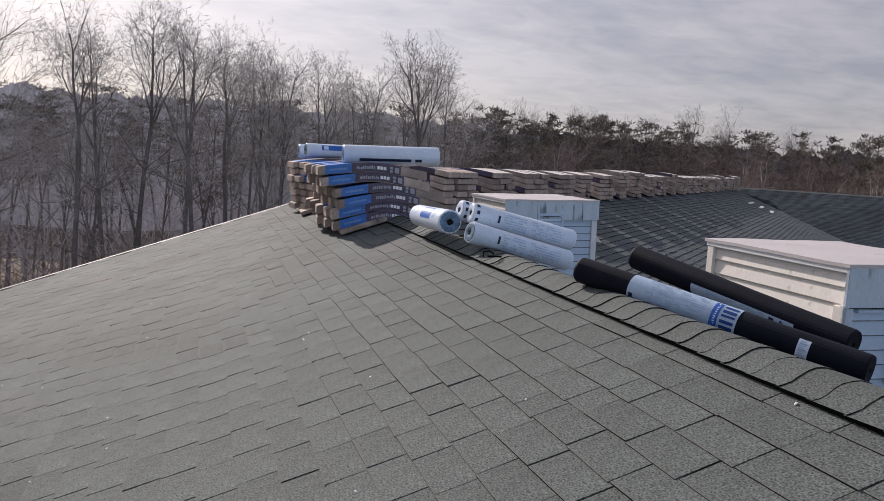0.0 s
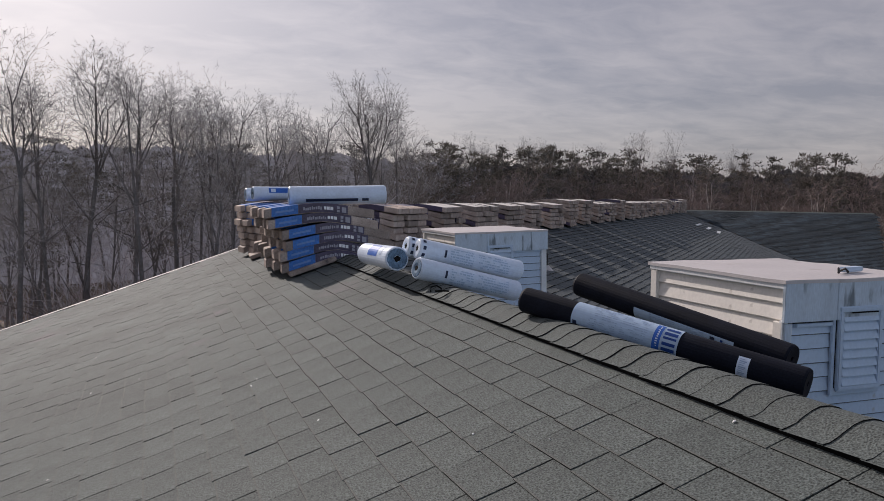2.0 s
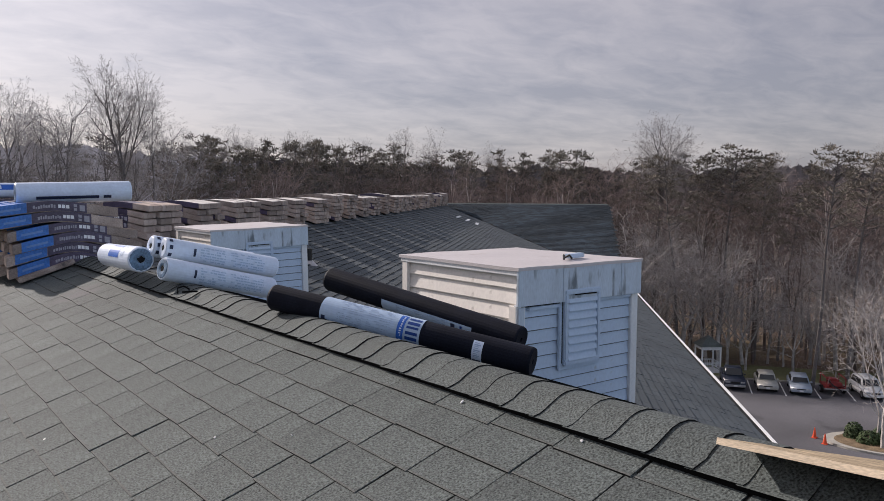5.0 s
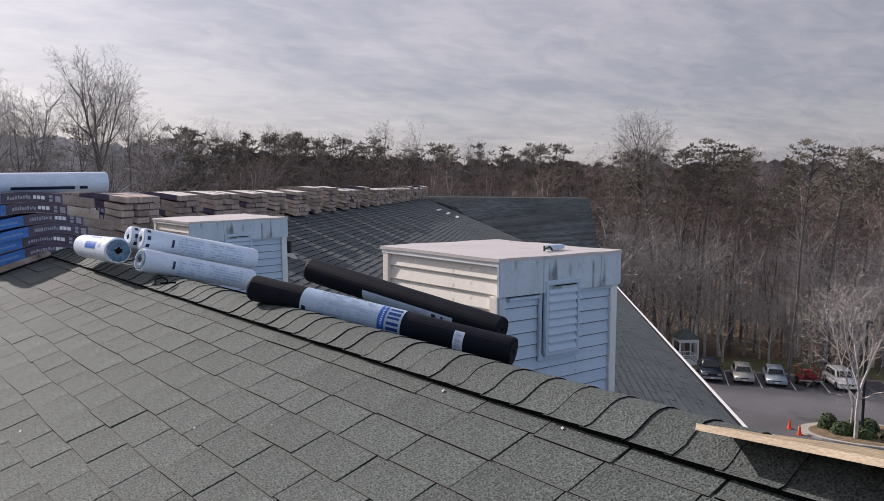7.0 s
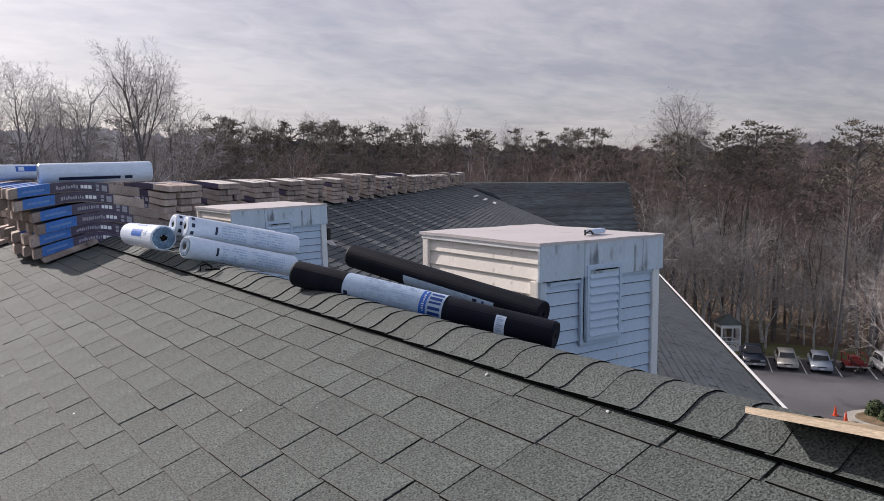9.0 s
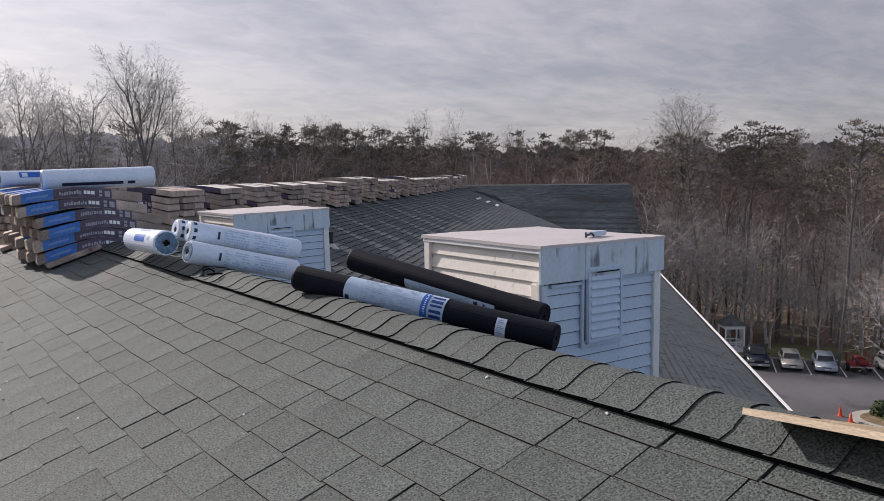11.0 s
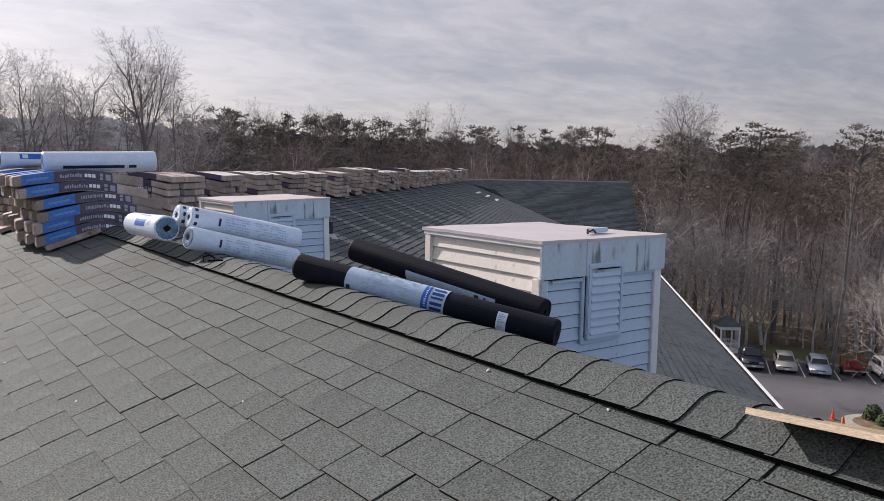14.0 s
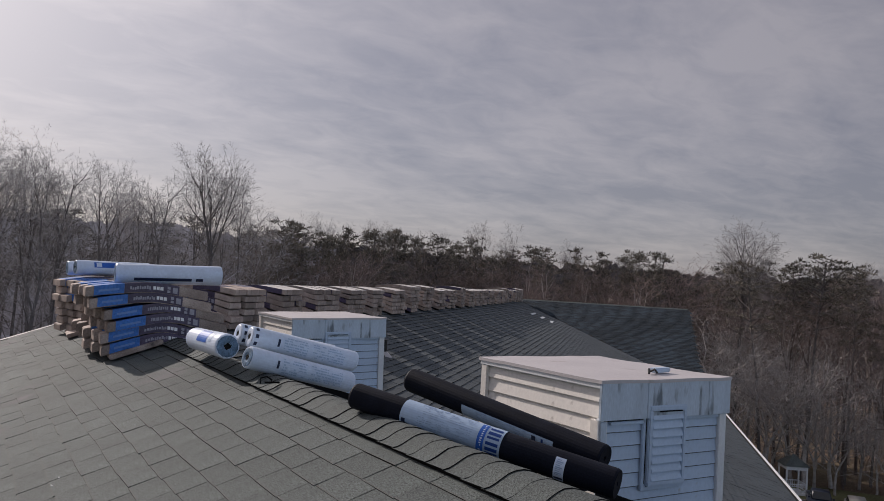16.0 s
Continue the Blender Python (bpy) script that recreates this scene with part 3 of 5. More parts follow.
    part("joint_gap", box_bm(lw * 0.62, 0.006, 0.008, (cx + 0.02, -0.023, lvt - 0.038), 0.001), GAP, lou)
    part("trim_strip", box_bm(lv0 - 0.12, 0.03, 0.022, (lv0 / 2 + 0.045, 0.020, -0.275), 0.004), SIDING_SHADE, th)
    part("trim_strip", box_bm(w - lv1 - 0.1, 0.03, 0.022, ((lv1 + w) / 2 - 0.03, 0.020, -0.262), 0.004), SIDING_SHADE, th)
    part("corner_patch", box_bm(0.05, 0.014, 0.22, (0.03, 0.001, -0.37), 0.003), FASCIA, th, "stained end of the corner board")
    # dark flashing where it meets the roof
    part("flashing", prism_bm([(0.0, -0.055 - x0 * TAN - top), (w, -0.055 - x1 * TAN - top), (w, 0.06 - x1 * TAN - top), (0.0, 0.06 - x0 * TAN - top)], -0.006, 0.03), GAP, th, "dark flashing at the foot")
    return th


chase(1.450, 2.650, 3.556, 4.85, 0.216)
chase(1.455, 2.70, 8.80, 10.02, 0.228, -1.6)

# a loose bit of bent sheet and a strap lying on the nearer chase
th = thing("metal_bracket", pose(2.10, 3.74, 0.226, 0, 0, 12), "small dark bent bracket with a pale strip lying on the chase", "bracket")
part("strip", box_bm(0.19, 0.055, 0.032, (0.085, 0, 0.02), 0.006), SIDING_SHADE, th, "pale blue-grey folded strip")
part("clip", tube_bm([(-0.09, -0.02, 0.006), (-0.06, 0.0, 0.03), (-0.03, 0.02, 0.006), (-0.02, -0.02, 0.03), (0.0, -0.03, 0.006)], [0.008] * 5, 6), BLACK_PAINT, th)


# ---- bundles of shingles ----
def sag(x, c):
    return -c * (math.sqrt(x * x + 0.0144) - 0.12)


def drape_bm(x0, x1, y0, y1, z0, z1, c, n=8, jitter=0.0, rng=None):
    """A slab bent over the ridge: from x0 to x1, y0 to y1, z0 to z1 above the bent line."""
    bm = bmesh.new()
    rings = []
    for i in range(n + 1):
        x = x0 + (x1 - x0) * i / n
        s = sag(x, c) + (rng.uniform(-jitter, jitter) if rng else 0)
        rings.append([bm.verts.new((x, y, z + s)) for y, z in ((y0, z0), (y1, z0), (y1, z1), (y0, z1))])
    for a, b in zip(rings, rings[1:]):
        for k in range(4):
            bm.faces.new((a[k], a[(k + 1) % 4], b[(k + 1) % 4], b[k]))
    bm.faces.new(rings[0][::-1])
    bm.faces.new(rings[-1])
    bmesh.ops.recalc_face_normals(bm, faces=bm.faces)
    return bm


BL, BW, BT = 1.0, 0.335, 0.083
STEP = 0.0865
LAYERS = 7
SAGS = [max(0.13, 0.33 - 0.036 * k) for k in range(LAYERS + 1)]


brng = random.Random(11)
BUNDLE = {}
for k in range(LAYERS):
    c = SAGS[k]
    bm = drape_bm(-BL / 2, BL / 2, -BW / 2, BW / 2, 0.0, BT, c, 8, 0.003, brng)
    bmesh.ops.bevel(bm, geom=[e for e in bm.edges if e.calc_face_angle(0) > 0.9], offset=0.006, segments=2, affect="EDGES")
    body = to_mesh("pack", bm, CARD)
    blue = to_mesh("blue_wrap", drape_bm(-BL / 2 + 0.065, -0.20, -BW / 2 - 0.004, BW / 2 + 0.004, 0.004, BT + 0.003, c, 4), FILM_BLUE)
    dark = to_mesh("printed_wrap", drape_bm(-0.198, 0.25, -BW / 2 - 0.004, BW / 2 + 0.004, 0.004, BT + 0.003, c, 6), FILM_DARK)
    bars = []
    x = -0.155
    while x < 0.015:
        w = brng.uniform(0.007, 0.017)
        low = brng.uniform(0.024, 0.030)
        bars.append(("print_bar", to_mesh("print_bar", drape_bm(x, x + w, -BW / 2 - 0.006, -BW / 2, low, low + brng.uniform(0.020, 0.030), c, 1), PRINT_DIM)))
        x += w + brng.uniform(0.004, 0.007)
    x = 0.032
    for w in (0.022, 0.024, 0.026):
        bars.append(("print_bar", to_mesh("print_bar", drape_bm(x, x + w, -BW / 2 - 0.006, -BW / 2, 0.027, 0.056, c, 1), PRINT)))
        x += w + 0.006
    for x0, x1, z0, z1 in ((0.150, 0.175, 0.044, 0.068), (0.150, 0.175, 0.014, 0.036), (0.195, 0.235, 0.016, 0.066)):
        bars.append(("print_bar", to_mesh("print_bar", drape_bm(x0, x1, -BW / 2 - 0.006, -BW / 2, z0, z1, c, 1), PRINT_DIM)))
    bars.append(("print_bar", to_mesh("print_bar", drape_bm(-0.40, -0.24, -BW / 2 - 0.006, -BW / 2, 0.032, 0.050, c, 2), PRINT_BLUE)))
    BUNDLE[k] = (body, blue, dark, bars, to_mesh("dark_film", drape_bm(-BL / 2 + 0.06, BL / 2 - 0.05, -BW / 2 - 0.004, BW / 2 + 0.004, 0.003, BT + 0.003, c, 6), FILM_DARK))


# Thin pale slabs put sunlight on the far stacks' tops through colour.
TOP_LIT = {k: to_mesh("top_film", drape_bm(-BL / 2 + 0.01, BL / 2 - 0.01, -BW / 2 + 0.006, BW / 2 - 0.006, BT - 0.002, BT + 0.004, SAGS[k], 8), SUNLIT_TOP) for k in (5, 6)}


def bundle_stack(m, columns, layers, wraps, seed, label, far=False, shifts=None):
    """A stack draped over a ridge: local x across the ridge, local y along it."""
    r = random.Random(seed)
    th = thing("shingle_bundle_stack", m, label, "bundle stack", "stacks of shingle bundles along the ridge")
    for cidx in range(columns):
        skew = r.uniform(-0.03, 0.03)
        for k in range(layers):
            body, blue, dark, bars, long = BUNDLE[k]
            ob = new("pack", body)
            ob.parent = th
            dx = skew + r.uniform(-0.05, 0.05)
            if shifts:
                dx = shifts[k] - 0.05 * cidx + r.uniform(-0.02, 0.02)
            ob.matrix_local = pose(dx, cidx * (BW + 0.012) + r.uniform(-0.008, 0.008), 0.012 + k * STEP, 0, 0, r.uniform(-1.6, 1.6))
            kind = wraps if cidx == 0 else wraps * 0.7
            if r.random() < kind:
                part("blue_wrap", blue, None, ob)
                d = part("printed_wrap", dark, None, ob)
                if not far and cidx == 0:
                    for nm, b in bars:
                        part(nm, b, None, d)
            elif far and r.random() < (0.5 if seed < 104 else 0.15):
                part("dark_film", long, None, ob)
            elif r.random() < (0.15 if far else 0.75):
                part("printed_wrap", dark, None, ob)
            if far and k == layers - 1:
                part("top_film", TOP_LIT[k], None, ob, "thin pale layer painting the sunlit top of the bundle")
    return th


tan_label = "tall stack of wrapped shingle bundles draped over the ridge"
front = bundle_stack(pose(-0.20, 8.38, -0.028, 0, 0, -4) @ Matrix.Diagonal((1.17, 1, 1.16, 1)), 3, 6, 1.0, 21, "stack of blue and dark printed shingle bundles sagging over the ridge",
                     shifts=(0.06, 0.05, 0.09, 0.08, -0.04, -0.09))
beside = bundle_stack(pose(-0.15, 11.05, -0.05, 0, -2, 8), 3, 7, 1.0, 22, "stack of blue-wrapped shingle bundles beside the hip",
                      shifts=(0.06, 0.07, 0.05, 0.04, 0.0, 0.05, 0.03))
bundle_stack(pose(-0.27, 9.5, 0.0, 0, 0, -8), 2, 6, 0.3, 23, "stack of brown-ended shingle bundles behind the blue ones", shifts=(0.05, -0.02, 0.06, 0.02, 0.07, 0.0))
for st, x, y in ((front, -0.18, 0.15), (beside, -0.40, 0.15)):
    ob = part("base_pack", box_bm(0.52 if st is front else 0.36, 0.74, 0.05, (0, 0, 0), 0.008), CARD, st, "unwrapped tan pack laid flat as a base")
    m = st.matrix_world.inverted() @ (Matrix.Translation((st.matrix_world.translation.x + x, st.matrix_world.translation.y + y, (st.matrix_world.translation.x + x) * TAN + 0.045)) @ pose(0, 0, 0, 0, -19, -4))
    ob.matrix_local = m
srng = random.Random(3)
u = 1.75
i = 0
while u < L2 - 0.9:
    p = J + RB * u
    bundle_stack(pose(p.x, p.y, 0.0, 0, 0, -45 + srng.uniform(-3, 3)) @ pose(srng.uniform(-0.05, 0.05), 0, 0), 3, 7 if i > 4 and srng.random() < 0.15 else 6, (0.5, 0.3, 0.15, 0.1)[i] if i < 4 else 0.0, 100 + i, tan_label, i > 0)
    u += 3 * (BW + 0.012) + srng.uniform(0.54, 0.68)
    i += 1


# ---- rolls of underlayment ----
def roll(a, b, r, material, label, core=True, end_mat=None, name="underlayment_roll"):
    """A wound roll from a to b, with a hollow core, slightly uneven at its ends."""
    a, b = Vector(a), Vector(b)
    L = (b - a).length
    m = look(a, b) @ pose(0, 0, 0, 0, 180, 0)       # local z from a to b
    th = thing(name, m, label, "roll", "rolls of roofing underlayment")
    bm = bmesh.new()
    n = 28
    q = 0.16 if material is ROLL_BLACK else 0.24
    prof = [(r * q, 0.02), (r * (q + 0.02), 0.0), (r * 0.93, -0.002), (r, 0.010), (r * 1.0, L * 0.3), (r * 0.985, L * 0.6), (r, L - 0.01), (r * 0.93, L + 0.002), (r * (q + 0.02), L), (r * q, L - 0.02)]
    rings = []
    for rr, z in prof:
        rings.append([bm.verts.new((rr * math.cos(2 * math.pi * k / n), rr * math.sin(2 * math.pi * k / n), z)) for k in range(n)])
    for p, q in zip(rings, rings[1:]):
        for k in range(n):
            bm.faces.new((p[k], p[(k + 1) % n], q[(k + 1) % n], q[k]))
    bm.faces.new(rings[0])
    bm.faces.new(rings[-1])
    bmesh.ops.recalc_face_normals(bm, faces=bm.faces)
    part("sheet", bm, material, th, "", False)
    if end_mat:
        for z0, s in ((-0.003, -1), (L + 0.003, 1)):
            bm = bmesh.new()
            rings = [(0.28, 0.0), (0.50, 0.004), (0.80, 0.003), (0.86, 0.0)]
            loops = []
            for f, h in rings:
                loops.append([bm.verts.new((r * f * (1 + 0.03 * math.sin(3 * k + 9 * f)) * math.cos(2 * math.pi * k / n), r * f * (1 + 0.03 * math.sin(3 * k + 9 * f)) * math.sin(2 * math.pi * k / n), z0 + s * h)) for k in range(n)])
            for va, vb in zip(loops, loops[1:]):
                for k in range(n):
                    bm.faces.new((va[k], va[(k + 1) % n], vb[(k + 1) % n], vb[k]))
            part("wound_end", bm, end_mat, th, "blue-grey wound edge of the sheet")
        # Flat black discs paint the dark inside the hollow core.
        for z0 in (-0.004, L + 0.004):
            bm = bmesh.new()
            bm.faces.new([bm.verts.new((r * (0.30 + 0.06 * math.sin(2.3 * k)) * math.cos(2 * math.pi * k / 14), r * (0.24 + 0.05 * math.cos(1.7 * k)) * math.sin(2 * math.pi * k / 14), z0)) for k in range(14)])
            part("core_hole", bm, GAP, th)
    return th, L


def band(th, r, L, z0, z1, a0, a1, material, name="label", lab="", lift=0.0015):
    """A printed patch on a roll: from z0 to z1 along it, from angle a0 to a1 round it (degrees)."""
    n = max(2, int(abs(a1 - a0) / 10))
    V, Fc = [], []
    for k in range(n + 1):
        a = radians(a0 + (a1 - a0) * k / n)
        for z in (z0, z1):
            V.append(((r + lift) * math.cos(a), (r + lift) * math.sin(a), z))
    for k in range(n):
        Fc.append((2 * k, 2 * k + 1, 2 * k + 3, 2 * k + 2))
    return part(name, mesh_of(name, V, Fc, material), None, th, lab)


def facing(th, way):
    """The angle round a roll that looks that way in the world, in degrees."""
    v = th.matrix_world.to_3x3().inverted() @ Vector(way)
    return math.degrees(math.atan2(v.y, v.x))


SEE = Vector((-1.0, -1.6, 0.25))


def words(th, r, z0, z1, a_list, tall, material, seed, name="small_print", lift=0.003, gap=0.35):
    """Rows of unreadable print along a roll: short bars of uneven length in one mesh."""
    g = random.Random(seed)
    V, Fc = [], []
    for a in a_list:
        z = z0 + g.uniform(0, 0.01)
        while z < z1:
            w = g.uniform(0.008, 0.034)
            if g.random() > gap:
                n = len(V)
                for aa in (a, a + tall * g.uniform(0.7, 1.0)):
                    for zz in (z, min(z + w, z1)):
                        V.append(((r + lift) * math.cos(radians(aa)), (r + lift) * math.sin(radians(aa)), zz))
                Fc.append((n, n + 1, n + 3, n + 2))
            z += w + g.uniform(0.003, 0.008)
    tagged(part(name, mesh_of(name, V, Fc, material), None, th), kind="stuff")


def printed_label(th, r, L, f0, f1, a_mid, half, big):
    """A pale label with lines of small print and a blue block at one end, drawn as bars."""
    band(th, r, L, L * f0, L * f1, a_mid - half, a_mid + half, ROLL_LABEL, "label", "pale blue printed label")
    w = L * (f1 - f0)
    reach = min(half - 5, 75)
    rows = [a_mid - reach + 8.5 * k for k in range(int(2 * reach / 8.5))]
    words(th, r, L * f0 + w * 0.17, L * f0 + w * 0.44, rows, 3.6, ROLL_GREY, 31)
    words(th, r, L * f0 + w * 0.47, L * f0 + w * 0.72, rows, 3.6, ROLL_GREY, 32)
    if big:
        band(th, r, L, L * f1 - w * 0.22, L * f1 - w * 0.155, a_mid - 70, a_mid + 62, ROLL_BLUE, "blue_band", "blue printed band", 0.003)
        words(th, r, L * f1 - w * 0.20, L * f1 - w * 0.175, [a_mid - 60 + 9 * k for k in range(13)], 6, ROLL_WHITE, 33, lift=0.0045, gap=0.1)
        for k in range(6):
            aa = a_mid - 62 + 21 * k
            band(th, r, L, L * f1 - w * 0.135, L * f1 - w * 0.02, aa, aa + (12, 14, 9)[k % 3], ROLL_DEEP, "blue_block", "", 0.003)
        band(th, r, L, L * f0 + w * 0.02, L * f0 + w * 0.06, a_mid + 20, a_mid + 38, ROLL_NAVY, "code_block", "", 0.003)


WR = "white-wrapped roll of synthetic underlayment lying across the ridge"
th, L = roll((-0.062, 3.889, 0.114), (0.671, 2.617, -0.115), 0.071, ROLL_BLACK, "black underlayment roll with a pale blue label, propped on the ridge")
printed_label(th, 0.071, L, 0.225, 0.615, facing(th, SEE), 125, True)
g = facing(th, SEE)
band(th, 0.071, L, L * 0.805, L * 0.84, g - 30, g + 70, ROLL_WHITE, "sticker", "small white sticker", 0.002)
band(th, 0.071, L, L * 0.808, L * 0.837, g + 48, g + 58, ROLL_NAVY, "code_block", "", 0.003)
for k in range(9):
    band(th, 0.071, L, L * 0.811, L * (0.826, 0.833, 0.829)[k % 3], g - 22 + 7 * k, g - 22 + 7 * k + (3, 4.5, 2.5)[k % 3], ROLL_GREY, "print_line", "", 0.003)
th2, L_2 = roll((0.42, 4.12, 0.160), (0.862, 2.90, -0.075), 0.071, ROLL_BLACK, "black underlayment roll behind another, its label half hidden")
g = facing(th2, SEE)
s = 1 if facing(th2, SEE + Vector((0, 0, -0.5))) > g else -1
printed_label(th2, 0.071, L_2, 0.34, 0.80, g - s * 46, 30, False)
band(th2, 0.071, L_2, L_2 * 0.70, L_2 * 0.72, g - s * 46 - 22, g - s * 46 + 22, ROLL_NAVY, "code_block", "", 0.003)
band(th2, 0.071, L_2, L_2 * 0.745, L_2 * 0.785, g - s * 46 - 4, g - s * 46 + 4, ROLL_DEEP, "blue_block", "", 0.003)
band(th2, 0.071, L_2, L_2 * 0.745, L_2 * 0.755, g - s * 46 - 22, g - s * 46 + 22, ROLL_DEEP, "blue_block", "", 0.003)
# Unseen roll, added only to carry the one above it.
roll((0.47, 4.05, -0.055), (0.80, 2.95, -0.19), 0.06, ROLL_BLACK, "black underlayment roll lying under another on the roof")
for a0, b0, nm in (((-0.172, 5.439, 0.150), (0.71, 5.59, -0.068), 0), ((-0.08, 5.70, 0.275), (0.80, 5.72, 0.080), 1), ((-0.12, 5.86, 0.282), (0.70, 5.92, 0.110), 2)):
    th3, L_3 = roll(a0, b0, 0.081, ROLL_WHITE, WR, end_mat=ROLL_END if nm == 0 else ROLL_WHITE)
    g = facing(th3, SEE)
    words(th3, 0.081, L_3 * 0.27, L_3 * 0.50, [g - 40 + 14 * k for k in range(6)], 8, ROLL_LABEL, 50 + nm, lift=0.0025, gap=0.25)
    words(th3, 0.081, L_3 * 0.54, L_3 * 0.86, [g - 40 + 14 * k for k in range(6)], 8, ROLL_LABEL, 60 + nm, lift=0.0025, gap=0.25)
    band(th3, 0.081, L_3, L_3 * 0.22, L_3 * 0.24, g - 22, g + 18, ROLL_NAVY, "print_mark", lift=0.003)
    if nm:
        for k in range(3):
            band(th3, 0.081, L_3, 0.015, 0.04, g - 60 + 40 * k, g - 40 + 40 * k, ROLL_NAVY, "print_mark", lift=0.003)
th5, L_5 = roll((-0.202, 5.836, 0.185), (-0.166, 6.866, 0.150), 0.095, ROLL_WHITE, "white roll of underlayment with a blue printed band", end_mat=ROLL_END)
g = facing(th5, Vector((-0.9, -0.6, 0.9)))
band(th5, 0.095, L_5, 0.30, 0.62, g - 40, g + 25, ROLL_BLUE, "blue_print", "blue printed block", 0.002)
band(th5, 0.095, L_5, 0.16, 0.24, g - 30, g + 20, ROLL_GREY, "print_line", "", 0.002)
th6, L_6 = roll((-0.585, 8.62, 0.655), (0.485, 8.55, 0.685), 0.106, ROLL_WHITE, "plain white roll lying on the bundle stack", end_mat=ROLL_END)
g = facing(th6, Vector((-0.2, -1, -0.55)))
band(th6, 0.106, L_6, L_6 * 0.16, L_6 * 0.70, g - 9, g + 9, ROLL_NAVY, "print_strip", "navy printed strip", 0.002)
band(th6, 0.106, L_6, L_6 * 0.74, L_6 * 0.81, g - 9, g + 9, ROLL_NAVY, "print_strip", "", 0.002)
for a0, b0 in (((-0.66, 11.3, 0.680), (0.30, 11.45, 0.690)), ((-0.72, 11.62, 0.66), (0.28, 11.68, 0.68))):
    th7, L_7 = roll(a0, b0, 0.095, ROLL_WHITE, "white roll with blue print lying on the far bundle stack", end_mat=ROLL_END)
    g = facing(th7, Vector((-0.1, -1, 0.3)))
    band(th7, 0.095, L_7, L_7 * 0.22, L_7 * 0.62, g - 32, g + 14, ROLL_BLUE, "blue_print", "blue printed block", 0.002)
    band(th7, 0.095, L_7, L_7 * 0.25, L_7 * 0.32, g - 24, g + 8, ROLL_WHITE, "print_mark", "", 0.004)
# a strip of black strapping caught at the ridge
th = thing("strap_offcut", pose(-0.15, 5.05, -0.015), "short black plastic strap curled on the ridge caps", "strap")
part("strap", tube_bm([(-0.045, 0.02, 0.03), (-0.04, 0.03, 0.065), (0.0, 0.025, 0.075), (0.03, 0.01, 0.055), (0.015, -0.02, 0.04), (-0.025, -0.015, 0.042), (0.03, -0.04, 0.045), (0.065, -0.045, 0.042)], [0.006] * 8, 6), VENT_BLACK, th)


# ---- the board laid over the ridge, and bits of debris ----
e_x = Vector((-0.018, -0.332, 0.03)).normalized()
e_y = Vector((1.0, 0.0, -0.27)).normalized()
e_z = e_x.cross(e_y) * -1
e_z = e_z if e_z.z > 0 else -e_z
e_y = e_z.cross(e_x)
th = thing("strand_board_sheet", Matrix.Translation((-0.184, 1.08, 0.074)) @ Matrix((e_x, e_y, e_z)).transposed().to_4x4(), "pale sheet of strand board laid over the ridge", "board")
part("sheet", box_bm(1.22, 0.9, 0.016, (0.61, 0.45, 0), 0.002), OSB, th)
part("edge_strip", box_bm(1.218, 0.004, 0.017, (0.61, -0.0025, 0)), BARE_WOOD, th, "pale cut edge")
drng = random.Random(77)
CHIPS = [(3.76, 1.31), (2.55, 0.66), (2.87, 0.84), (4.82, 1.52), (4.92, 1.47), (6.72, 1.77), (10.2, 3.0), (5.84, 3.26), (4.01, 2.97), (2.68, 1.6), (4.61, 2.68), (6.36, 2.58), (2.1, 0.19), (1.54, 0.18)]
CHIPS += [(drng.uniform(3, 9), drng.uniform(1.5, 5)) for _ in range(12)]
for yy, dd in CHIPS:
    q = at_slope(Vector((0, 0, 0)), Vector((0, 1, 0)), Vector((-1, 0, 0)), yy, dd, 0.010)
    c = drng.uniform(0.0032, 0.0058)
    th = thing("debris_chip", Matrix.Translation(q) @ pose(0, 0, 0, 0, -19, drng.uniform(0, 180)), "small pale chip of debris on the shingles", "debris", "chips on the roof")
    bm = bmesh.new()
    bmesh.ops.create_icosphere(bm, subdivisions=1, radius=c)
    for v in bm.verts:
        v.co = Vector((v.co.x * 1.7, v.co.y, v.co.z * 0.5)) * drng.uniform(0.7, 1.2)
    part("chip", bm, WHITE, th)


# ---- ground ----
bm = bmesh.new()
bmesh.ops.create_grid(bm, x_segments=60, y_segments=60, size=1500)
for v in bm.verts:
    v.co.z = GROUND
me = bpy.data.meshes.new("ground")
bm.to_mesh(me)
bm.free()
me.materials.append(LITTER)
tagged(new("ground", me), "brown leaf litter on the woodland floor", "ground", kind="structure")


def sheet(name, pts, z, material, label, category, thick=0.0):
    bm = bmesh.new()
    vs = [bm.verts.new((x, y, z)) for x, y in pts]
    f = bm.faces.new(vs)
    if f.normal.z < 0:
        f.normal_flip()
    if thick:
        r = bmesh.ops.extrude_face_region(bm, geom=[f])
        bmesh.ops.translate(bm, vec=(0, 0, -thick), verts=[v for v in r["geom"] if isinstance(v, bmesh.types.BMVert)])
        bmesh.ops.recalc_face_normals(bm, faces=bm.faces)
    me = bpy.data.meshes.new(name)
    bm.to_mesh(me)
    bm.free()
    me.materials.append(material)
    return tagged(new(name, me), label, category, kind="structure")


ROW = Vector((0.578, -0.816, 0))       # along the parked row
OUT = Vector((0.816, 0.578, 0))        # away from the building
P0 = Vector((61.95, 32.9, 0))           # nose of the middle car
def lot(s, d):
    p = P0 + ROW * s + OUT * d
    return (p.x, p.y)


sheet("lawn", [lot(-30, 5.6), lot(60, 5.6), lot(60, 11.5), lot(-30, 11.5)], GROUND + 0.05, GRASS, "thin winter lawn along the wood", "lawn")
